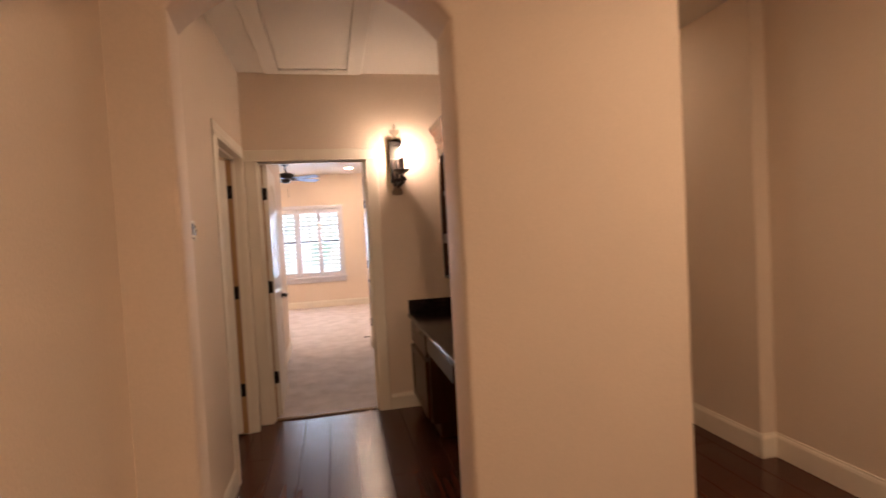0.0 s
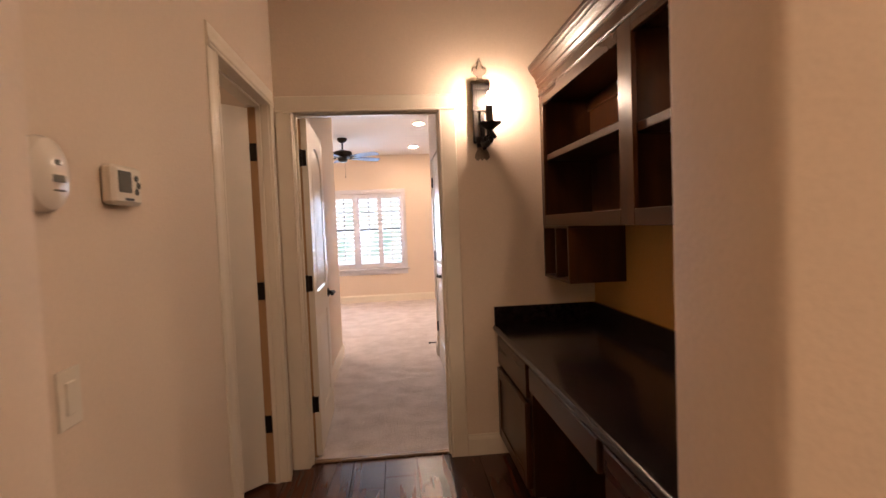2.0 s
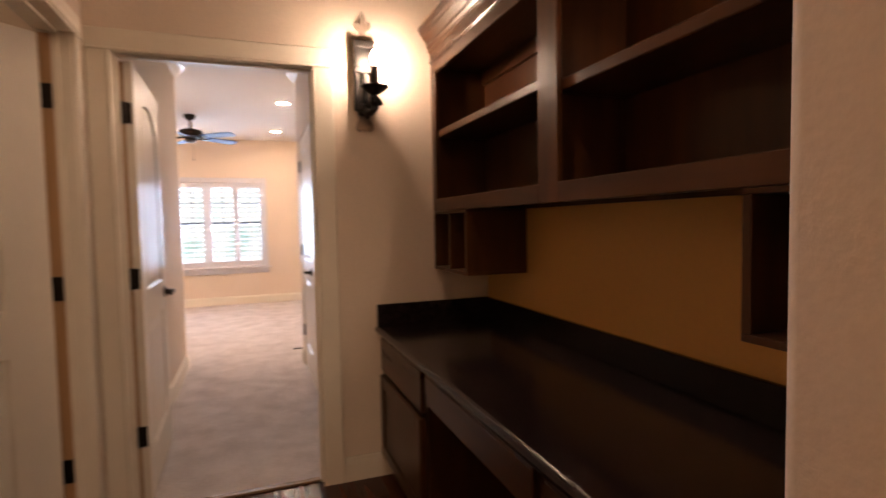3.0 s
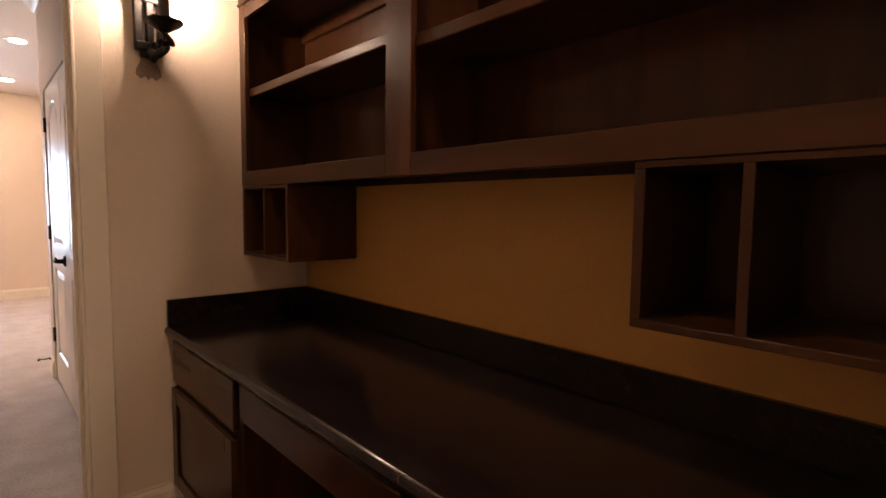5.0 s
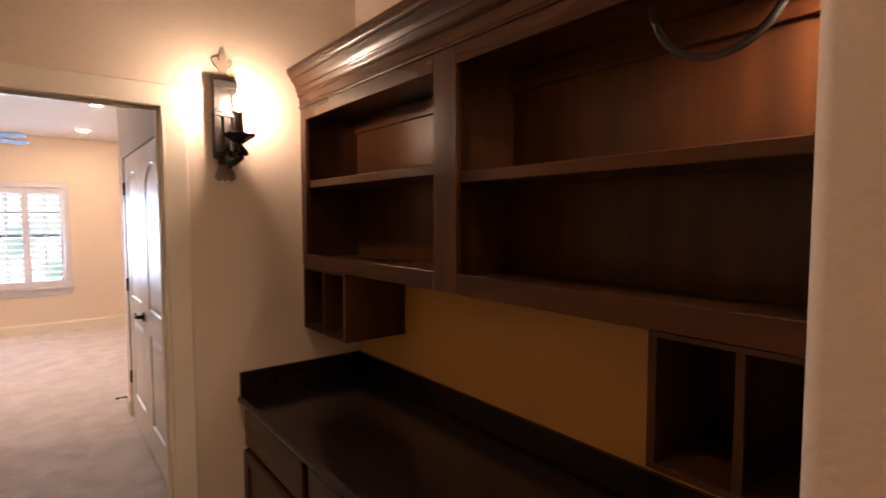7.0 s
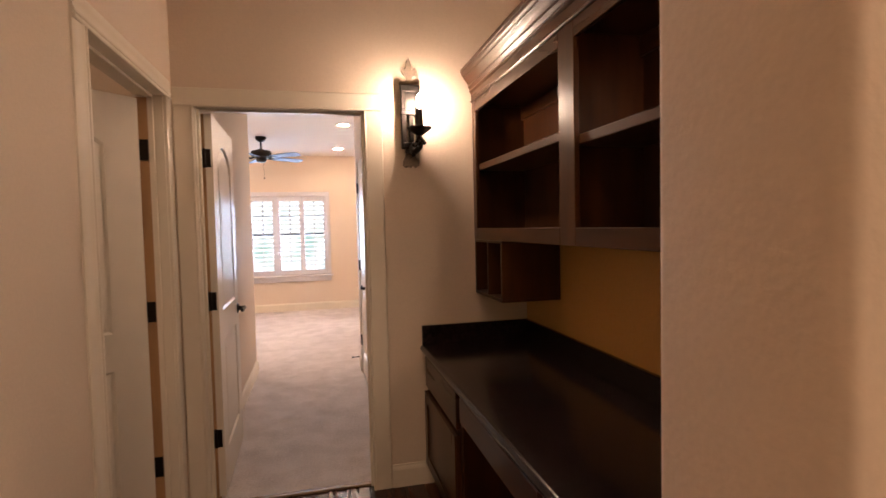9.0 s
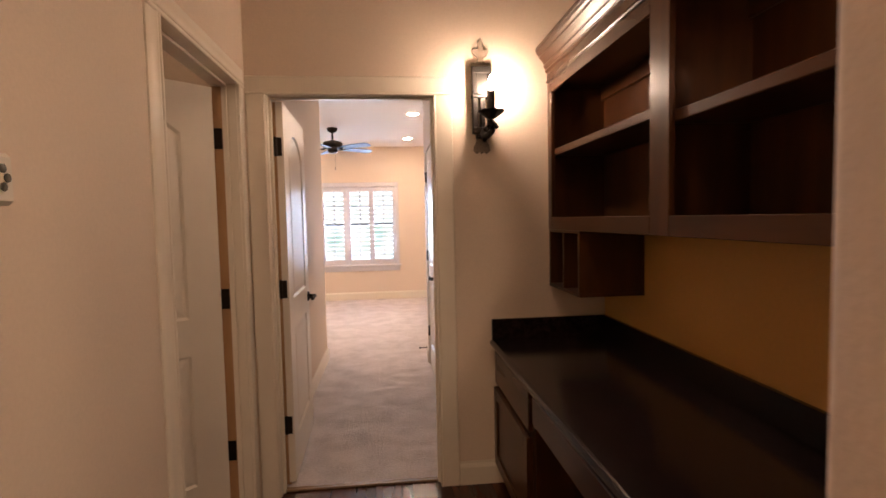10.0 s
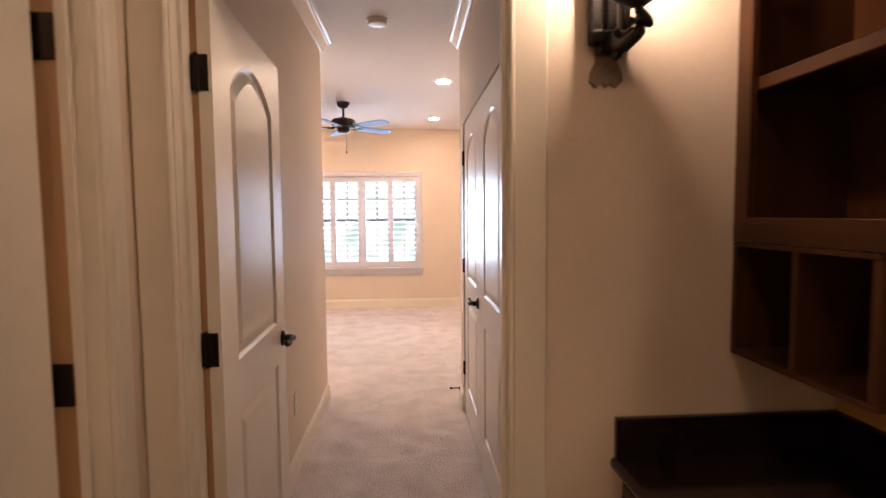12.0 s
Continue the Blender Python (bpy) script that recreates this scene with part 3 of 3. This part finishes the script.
    if handle:
        x, z = width - 0.065, 0.91
        for face, way in ((t0, -1), (t1, 1)):
            bm = bmesh.new()
            turned = Matrix.Rotation(radians(-90 * way), 4, "X")
            lathe(bm, [(0.034, 0.0005), (0.034, 0.004), (0.028, 0.010), (0.016, 0.014), (0.012, 0.02), (0.011, 0.045), (0.0, 0.047)], (x, face, z), 20, turned)
            yy = face + way * 0.045
            rod(bm, [(x + 0.014, yy, z), (x, yy, z), (x - 0.022, yy, z + 0.007), (x - 0.050, yy, z + 0.004), (x - 0.078, yy, z - 0.006), (x - 0.100, yy - way * 0.004, z - 0.004), (x - 0.112, yy - way * 0.006, z + 0.006), (x - 0.106, yy - way * 0.006, z + 0.014)], [0.008, 0.013, 0.011, 0.009, 0.010, 0.011, 0.009, 0.005], 12)
            bmesh.ops.create_icosphere(bm, subdivisions=2, radius=0.012, matrix=Matrix.Translation((x - 0.104, yy - way * 0.005, z + 0.002)) @ Matrix.Diagonal((1.1, 0.8, 1.0, 1)))
            rod(bm, [(x, yy - way * 0.020, z - 0.012), (x, yy - way * 0.020, z + 0.012)], 0.014, 12)
            part("door_handle", bm, M_BRONZE, d, "dark bronze lever handle")
    return d

door_leaf("door_1", (-0.478, 4.225, 0.012), 91.8, 0.81, -0.035, 0.0, "white arched two-panel bedroom door standing open", hinge_face=-1)
door_leaf("door_2", (-0.72, 3.966, 0.012), 224, 0.80, 0.0, 0.035, "white arched two-panel side door standing half open")
door_leaf("door_3", (0.456, 6.384, 0.016), 270, 0.775, 0.0, 0.035, "white two-panel closet door, closed", pin=0.012)
door_leaf("door_4", (0.456, 4.829, 0.016), 90, 0.775, -0.035, 0.0, "white two-panel closet door, closed beside its twin", handle=False, hinge_face=-1, pin=0.012)
part("hinge_strip", boxes((-0.4965, -0.470, END + 0.1105, END + 0.116, 0.01, 2.04)), M_STRIP, bpy.data.objects["jamb_bedroom_door"], "bare brown wood strip behind the hinges")
part("hinge_strip", boxes((LEFT - 0.118, LEFT - 0.062, 3.9573, 3.9695, 0.01, 2.05)), M_STRIP, bpy.data.objects["jamb_side_door"], "bare brown wood strip behind the hinges")
# hinge leaves on the jambs
for parent_name, sizes in (("jamb_bedroom_door", (-0.4965, -0.452, END + 0.104, END + 0.109)), ("jamb_side_door", (LEFT - 0.118, LEFT - 0.064, 3.951, 3.957))):
    for z in (1.812, 1.068, 0.337):
        part("hinge_leaf", boxes((*sizes, z - 0.047, z + 0.047)), M_BRONZE, bpy.data.objects[parent_name], "dark bronze hinge leaf")


# ---- wall sconce ----
SX, SZ = 0.578, 2.0
sconce = thing("wall_sconce", (SX, END, SZ), "lit black iron candle sconce on a weathered fleur-de-lis backplate", "wall lamp")
side = [(0.0, 1.752), (0.010, 1.764), (0.026, 1.752), (0.044, 1.768), (0.040, 1.792), (0.028, 1.815), (0.026, 1.84), (0.034, 1.86), (0.034, 2.185), (0.050, 2.188), (0.056, 2.203), (0.046, 2.217), (0.026, 2.212), (0.015, 2.224), (0.018, 2.243), (0.034, 2.252), (0.043, 2.270), (0.036, 2.288), (0.024, 2.286), (0.014, 2.276), (0.014, 2.300), (0.009, 2.320), (0.0, 2.340)]
bm = bmesh.new()
prism(bm, [(u, v - SZ) for u, v in side] + [(-u, v - SZ) for u, v in side[-2:0:-1]], -0.010, -0.001, "y")
part("backplate", bm, M_SAND, sconce, "sand-coloured backplate with fleur-de-lis ends")
bm = bmesh.new()
for x0, x1 in ((-0.050, -0.022), (-0.010, 0.016), (0.028, 0.050)):
    box(bm, x0, x1, -0.040, -0.010, 1.865 - SZ, 2.06 - SZ, bevel=0.003)
box(bm, -0.046, 0.046, -0.034, -0.010, 2.05 - SZ, 2.17 - SZ, bevel=0.003)
for x0, x1 in ((-0.050, -0.026), (0.026, 0.050)):
    box(bm, x0, x1, -0.040, -0.012, 2.06 - SZ, 2.16 - SZ, bevel=0.003)
box(bm, -0.052, 0.052, -0.042, -0.010, 2.155 - SZ, 2.19 - SZ, bevel=0.004)
box(bm, -0.054, 0.054, -0.046, -0.010, 2.03 - SZ, 2.05 - SZ, bevel=0.004)
box(bm, -0.050, 0.050, -0.046, -0.010, 1.850 - SZ, 1.885 - SZ, bevel=0.006)
box(bm, -0.032, 0.032, -0.042, -0.010, 1.828 - SZ, 1.850 - SZ, bevel=0.005)
part("frame", bm, M_IRON, sconce, "black iron slotted frame")
CX, CY = 0.029, -0.122      # the candle's axis, off the backplate
bm = bmesh.new()
rod(bm, [(0.0, -0.030, -0.128), (0.003, -0.055, -0.160), (0.014, -0.088, -0.168), (0.030, -0.118, -0.152), (0.040, -0.130, -0.128), (0.036, -0.128, -0.108), (CX, CY, -0.092), (CX, CY, -0.074)], [0.014, 0.018, 0.016, 0.015, 0.017, 0.013, 0.009, 0.013], 12)
for p, r, t in (((0.008, -0.062, -0.176), 0.017, 20), ((0.046, -0.134, -0.124), 0.017, -35), ((0.034, -0.128, -0.152), 0.014, 30), ((0.012, -0.050, -0.132), 0.016, 0), ((0.022, -0.100, -0.140), 0.012, 50)):
    bmesh.ops.create_icosphere(bm, subdivisions=2, radius=r, matrix=Matrix.Translation(p) @ Matrix.Rotation(radians(t), 4, "Y") @ Matrix.Diagonal((0.75, 0.9, 1.25, 1)))
for k in range(6):   # leaf tips that curl away from the arm
    a = k * 1.05
    rod(bm, [(0.034, -0.124, -0.126), (0.034 + 0.020 * math.cos(a), -0.124 + 0.020 * math.sin(a), -0.120), (0.034 + 0.032 * math.cos(a), -0.124 + 0.032 * math.sin(a), -0.132)], [0.006, 0.007, 0.002], 6)
part("arm", bm, M_IRON, sconce, "curled iron arm with leaf knobs")
bm = bmesh.new()
lathe(bm, [(0.010, -0.094), (0.020, -0.088), (0.034, -0.078), (0.052, -0.066), (0.064, -0.056), (0.0655, -0.051), (0.060, -0.050), (0.046, -0.057), (0.028, -0.064), (0.0, -0.066)], (CX, CY, 0), 24)
for v in bm.verts:   # scalloped rim
    d = Vector((v.co.x - CX, v.co.y - CY))
    if d.length > 0.05:
        v.co.z += 0.003 * math.cos(8 * math.atan2(d.y, d.x))
part("drip_pan", bm, M_IRON, sconce, "scalloped iron drip pan")
bm = bmesh.new()
lathe(bm, [(0.020, -0.064), (0.0205, -0.04), (0.019, 0.02), (0.020, 0.040), (0.014, 0.047), (0.0, 0.048)], (CX, CY, 0), 16)
part("candle_sleeve", bm, M_CANDLE, sconce, "dark candle sleeve")
bm = bmesh.new()
lathe(bm, [(0.007, 0.049), (0.012, 0.060), (0.0155, 0.078), (0.013, 0.096), (0.006, 0.114), (0.0, 0.122)], (CX, CY, 0), 16)
part("bulb", bm, M_GLOW_BULB, sconce, "lit flame-shaped bulb")


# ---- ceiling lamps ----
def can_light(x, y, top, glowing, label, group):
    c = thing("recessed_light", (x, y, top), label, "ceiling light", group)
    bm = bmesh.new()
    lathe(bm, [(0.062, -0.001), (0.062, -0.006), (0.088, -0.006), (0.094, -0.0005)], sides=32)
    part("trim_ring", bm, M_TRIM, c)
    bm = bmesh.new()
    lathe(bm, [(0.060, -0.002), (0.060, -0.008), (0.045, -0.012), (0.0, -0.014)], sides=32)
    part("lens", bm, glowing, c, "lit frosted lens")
# the left pair, at x -1.75, is unseen and added by symmetry
for x, y in ((0.41, 7.80), (0.41, 9.72), (-1.75, 7.80), (-1.75, 9.72)):
    can_light(x, y, BTOP, M_GLOW_BED, "lit white recessed light in the bedroom ceiling, the left pair unseen and added", "bedroom recessed lights")
# the rest are unseen lamps, placed to light the hall and rooms beside it
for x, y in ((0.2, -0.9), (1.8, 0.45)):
    can_light(x, y, TOP, M_FILL_HALL, "unseen recessed light added to light the first room", "hall recessed lights")
can_light(0.30, 2.54, TOP, M_FILL_NICHE, "unseen recessed light added to light the hall", "hall recessed lights")
can_light(1.92, 3.5, TOP, M_FILL_NICHE, "unseen recessed light added to light the side passage", "hall recessed lights")
can_light(-1.6, 2.9, TOP, M_FILL_SIDE, "unseen recessed light added to light the side room", "side room light")

# ---- ceiling fan ----
fan = thing("ceiling_fan", (-0.66, 8.76, BTOP), "dark bronze five-blade ceiling fan at rest, the window's blue reflection put into its blades' colour", "ceiling fan")
bm = bmesh.new()
lathe(bm, [(0.07, -0.001), (0.072, -0.02), (0.06, -0.045), (0.035, -0.065), (0.018, -0.07), (0.0, -0.07)])
part("canopy", bm, M_BRONZE, fan)
bm = bmesh.new()
rod(bm, [(0, 0, -0.06), (0, 0, -0.18)], 0.013)
part("downrod", bm, M_BRONZE, fan)
bm = bmesh.new()
lathe(bm, [(0.02, -0.165), (0.05, -0.175), (0.115, -0.19), (0.135, -0.205), (0.135, -0.255), (0.125, -0.272), (0.085, -0.285), (0.07, -0.30), (0.066, -0.33), (0.045, -0.345), (0.0, -0.35)], sides=32)
part("motor_housing", bm, M_BRONZE, fan)
for k in range(5):
    a = radians(36 + 72 * k)
    turn = Matrix.Rotation(a, 4, "Z")
    bm = bmesh.new()
    rod(bm, [(0.08, -0.02, -0.275), (0.13, -0.03, -0.29), (0.19, -0.02, -0.285)], [0.006, 0.007, 0.006], 8)
    rod(bm, [(0.08, 0.02, -0.275), (0.13, 0.03, -0.29), (0.19, 0.02, -0.285)], [0.006, 0.007, 0.006], 8)
    box(bm, 0.17, 0.24, -0.035, 0.035, -0.288, -0.283, bevel=0.002)
    bmesh.ops.transform(bm, matrix=turn, verts=bm.verts)
    iron = part("blade_bracket", bm, M_BRONZE, fan)
    bm = bmesh.new()
    outline = [(0.18, -0.05), (0.40, -0.066), (0.58, -0.068), (0.62, -0.055), (0.635, -0.02), (0.635, 0.02), (0.62, 0.055), (0.58, 0.068), (0.40, 0.066), (0.18, 0.05)]
    prism(bm, outline, -0.0035, 0.0035, "z")
    bmesh.ops.transform(bm, matrix=turn @ Matrix.Translation((0, 0, -0.279)) @ Matrix.Rotation(radians(-12), 4, "X"), verts=bm.verts)
    part("blade", bm, M_BLADE, iron, "wooden blade with the window's blue reflection put into its colour")
bm = bmesh.new()
rod(bm, [(0.03, -0.03, -0.34), (0.032, -0.032, -0.55)], 0.0016, 6)
lathe(bm, [(0.003, -0.575), (0.008, -0.568), (0.008, -0.556), (0.003, -0.548)], (0.032, -0.032, 0), 10)
part("pull_chain", bm, M_BRONZE, fan)

smoke = thing("smoke_detector", (-0.12, 6.27, BTOP), "round white smoke detector on the bedroom entry ceiling", "smoke detector")
bm = bmesh.new()
lathe(bm, [(0.072, -0.0005), (0.072, -0.010), (0.064, -0.012)], sides=32)
part("base", bm, M_PLASTIC, smoke)
bm = bmesh.new()
lathe(bm, [(0.062, -0.011), (0.062, -0.022), (0.055, -0.032), (0.03, -0.038), (0.0, -0.039)], sides=32)
part("cover", bm, M_PLASTIC, smoke)

# ---- devices on the walls ----
thermostat = thing("thermostat", (LEFT, 2.395, 1.508), "ivory programmable thermostat with a grey display", "thermostat")
part("body", boxes((0.0005, 0.032, -0.065, 0.065, -0.046, 0.046), bevel=0.008), M_PLASTIC, thermostat)
part("display", boxes((0.0325, 0.0335, -0.045, 0.012, -0.018, 0.032), bevel=0.0004), M_SCREEN, thermostat, "grey liquid crystal display")
for y, z in ((0.034, 0.018), (0.034, -0.014), (0.044, 0.002)):
    bm = bmesh.new()
    lathe(bm, [(0.008, 0.0), (0.008, 0.002), (0.006, 0.003), (0.0, 0.003)], (0.0325, y, z), 14, Matrix.Rotation(radians(90), 4, "Y"))
    part("button", bm, M_SCREEN, thermostat, "small grey round button")
part("label_strip", boxes((0.0325, 0.033, -0.02, 0.02, -0.036, -0.030)), M_SCREEN, thermostat, "small grey lettering bar")

alarm = thing("alarm_keypad", (LEFT, 2.128, 1.508), "rounded glossy white alarm keypad on the wall", "keypad")
bm = bmesh.new()
lathe(bm, [(0.070, 0.0005), (0.072, 0.012), (0.066, 0.026), (0.050, 0.034), (0.0, 0.036)], sides=28, turn=Matrix.Rotation(radians(90), 4, "Y"))
bmesh.ops.scale(bm, vec=(1, 0.86, 1.0), verts=bm.verts)
part("body", bm, M_GLOSS, alarm)
for z, h, w in ((0.022, 0.010, 0.014), (-0.008, 0.014, 0.034), (-0.030, 0.004, 0.03)):
    part("key_strip", boxes((0.0325, 0.0375, -w / 2 + 0.008, w / 2 + 0.008, z - h / 2, z + h / 2), bevel=0.001), M_SCREEN, alarm, "grey key strip")

def plate(name, at, turn, label, category, sockets, plastic=M_PLASTIC):
    p = thing(name, at, label, category, turn=turn)
    part("cover_plate", boxes((0.0005, 0.006, -0.036, 0.036, -0.058, 0.058), bevel=0.002), plastic, p)
    if sockets:
        for z in (-0.02, 0.02):
            face = part("socket", boxes((0.0055, 0.008, -0.017, 0.017, z - 0.013, z + 0.013), bevel=0.001), plastic, p)
            part("slot", boxes((0.0078, 0.0084, -0.008, -0.006, z - 0.004, z + 0.005), (0.0078, 0.0084, 0.006, 0.008, z - 0.004, z + 0.005)), M_SCREEN, face)
    else:
        part("rocker", boxes((0.005, 0.010, -0.016, 0.016, -0.033, 0.033), bevel=0.002), plastic, p)
plate("light_switch", (LEFT, 2.17, 1.078), 0, "ivory rocker light switch on the hall wall", "switch", False)
plate("wall_outlet", (BED_L, 5.63, 0.40), 0, "ivory wall outlet low on the bedroom entry wall", "outlet", True)

stop = thing("door_stop", (BED_R - 0.015, 6.585, 0.125), "dark bronze spring door stop on the baseboard", "door stop")
bm = bmesh.new()
lathe(bm, [(0.012, 0.0), (0.012, 0.004), (0.005, 0.008), (0.004, 0.062), (0.0, 0.062)], (0, 0, 0), 12, Matrix.Rotation(radians(-90), 4, "Y"))
part("shaft", bm, M_BRONZE, stop)
bm = bmesh.new()
lathe(bm, [(0.008, 0.060), (0.010, 0.066), (0.009, 0.076), (0.0, 0.078)], (0, 0, 0), 12, Matrix.Rotation(radians(-90), 4, "Y"))
part("rubber_tip", bm, M_CORD, stop)

# loop of cord hanging inside the bookcase
cord = thing("power_cord", (1.06, 2.25, 2.088), "loop of black power cord hanging inside the bookcase", "cord")
bm = bmesh.new()
loop = [(0, 0.14 * math.cos(t) - 0.01, -0.005 - 0.145 * math.sin(t)) for t in [math.pi * i / 20 for i in range(21)]]
rod(bm, [(0.02 * (i / 20), y, z) for i, (x, y, z) in enumerate(loop)], 0.009, 10)
part("cord_loop", bm, M_CORD, cord)
part("junction_box", boxes((-0.04, 0.04, -0.16, -0.02, -0.025, 0.001), bevel=0.004), M_CORD, cord)

# unseen lamp, added under the bookcase top to brighten its right bay
puck = thing("added_puck_light", (1.10, 1.97, 2.088), "small unseen puck light added to brighten the bookcase's right bay", "cabinet light")
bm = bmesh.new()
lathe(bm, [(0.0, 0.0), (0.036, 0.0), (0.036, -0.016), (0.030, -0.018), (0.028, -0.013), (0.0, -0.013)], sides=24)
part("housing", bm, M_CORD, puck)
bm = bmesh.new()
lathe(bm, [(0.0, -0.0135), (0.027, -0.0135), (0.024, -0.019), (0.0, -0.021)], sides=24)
part("lens", bm, M_FILL_PUCK, puck, "lit frosted lens")


# ---- window with plantation shutters ----
win = tagged(new("window_1"), "wide window behind white plantation shutters, louvres open", "window", kind="structure")
wx0, wx1, wz0, wz1 = WIN
for s in ((wx0 - 0.06, wx0 + 0.003, FAR - 0.02, FAR, wz0, wz1), (wx1 - 0.003, wx1 + 0.06, FAR - 0.02, FAR, wz0, wz1), (wx0 - 0.06, wx1 + 0.06, FAR - 0.02, FAR, wz1, wz1 + 0.075)):
    part("window_frame", boxes(s, bevel=0.003), M_SHUTTER, win)
part("window_sill", boxes((wx0 - 0.09, wx1 + 0.09, FAR - 0.055, FAR + 0.005, wz0 - 0.028, wz0 - 0.002), bevel=0.005), M_SHUTTER, win)
part("apron", boxes((wx0 - 0.06, wx1 + 0.06, FAR - 0.018, FAR, wz0 - 0.115, wz0 - 0.03), bevel=0.004), M_SHUTTER, win)
part("reveal", boxes((wx0, wx0 + 0.004, FAR + 0.001, FAR + 0.16, wz0, wz1), (wx1 - 0.004, wx1, FAR + 0.001, FAR + 0.16, wz0, wz1), (wx0, wx1, FAR + 0.001, FAR + 0.16, wz1 - 0.004, wz1), (wx0, wx1, FAR + 0.001, FAR + 0.16, wz0, wz0 + 0.004)), M_SHUTTER, win)
part("centre_post", boxes((-0.663, -0.629, FAR - 0.004, FAR + 0.03, wz0 + 0.004, wz1 - 0.004), bevel=0.002), M_SHUTTER, win)
for x0, x1 in ((-1.484, -1.075), (-1.073, -0.665), (-0.627, -0.219), (-0.217, 0.192)):
    bm = boxes((x0, x0 + 0.04, FAR, FAR + 0.026, wz0 + 0.006, wz1 - 0.006), (x1 - 0.04, x1, FAR, FAR + 0.026, wz0 + 0.006, wz1 - 0.006), (x0 + 0.04, x1 - 0.04, FAR, FAR + 0.026, wz0 + 0.006, wz0 + 0.09), (x0 + 0.04, x1 - 0.04, FAR, FAR + 0.026, wz1 - 0.085, wz1 - 0.006), bevel=0.002)
    panel = part("shutter_panel", bm, M_SHUTTER, win, "white plantation shutter panel")
    for i in range(15):
        z = wz0 + 0.09 + (wz1 - 0.085 - wz0 - 0.09) * (i + 0.5) / 15
        bm = bmesh.new()
        prism(bm, [(-0.041, 0), (-0.02, 0.0045), (0.02, 0.0045), (0.041, 0), (0.02, -0.0045), (-0.02, -0.0045)], x0 + 0.042, x1 - 0.042, "x")
        bmesh.ops.transform(bm, matrix=Matrix.Translation((0, FAR + 0.013, z)) @ Matrix.Rotation(radians(-6), 4, "X"), verts=bm.verts)
        part("louver", bm, M_SHUTTER, panel)
    part("tilt_rod", boxes(((x0 + x1) / 2 - 0.006, (x0 + x1) / 2 + 0.006, FAR - 0.036, FAR - 0.028, wz0 + 0.12, wz1 - 0.12), bevel=0.002), M_SHUTTER, panel)
mid = 1.345
part("sash", boxes((wx0 + 0.004, wx0 + 0.05, FAR + 0.09, FAR + 0.125, wz0 + 0.004, wz1 - 0.004), (wx1 - 0.05, wx1 - 0.004, FAR + 0.09, FAR + 0.125, wz0 + 0.004, wz1 - 0.004), (-0.676, -0.616, FAR + 0.09, FAR + 0.125, wz0 + 0.004, wz1 - 0.004), (wx0 + 0.05, wx1 - 0.05, FAR + 0.088, FAR + 0.127, mid - 0.02, mid + 0.02), (wx0 + 0.05, wx1 - 0.05, FAR + 0.09, FAR + 0.125, wz0 + 0.004, wz0 + 0.05), (wx0 + 0.05, wx1 - 0.05, FAR + 0.09, FAR + 0.125, wz1 - 0.05, wz1 - 0.004)), M_SASH, win, "dark double-hung sash")
for x in (-1.265, -1.07, -0.87, -0.42, -0.22, -0.01):
    part("muntin", boxes((x - 0.006, x + 0.006, FAR + 0.1, FAR + 0.115, mid + 0.02, wz1 - 0.05)), M_SASH, win)
part("muntin", boxes((wx0 + 0.05, wx1 - 0.05, FAR + 0.098, FAR + 0.117, 1.66, 1.672)), M_SASH, win)
for a, b in ((wx0 + 0.05, -0.676), (-0.616, wx1 - 0.05)):
    pane = part("pane", boxes((a, b, FAR + 0.106, FAR + 0.110, wz0 + 0.05, wz1 - 0.05)), M_GLASS, win, "clear window glass")
    pane.visible_shadow = False

# ---- outside ----
structure("ground", boxes((-400, 400, FAR + 0.2, 900, -3.4, -3.3)), M_LAWN, "lawn reaching to the horizon", "ground")
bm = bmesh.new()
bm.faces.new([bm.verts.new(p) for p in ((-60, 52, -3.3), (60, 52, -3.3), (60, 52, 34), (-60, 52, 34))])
structure("backdrop", bm, M_DISTANCE, "glowing backdrop with the glare of bright trees and sky put into its colour", "backdrop")
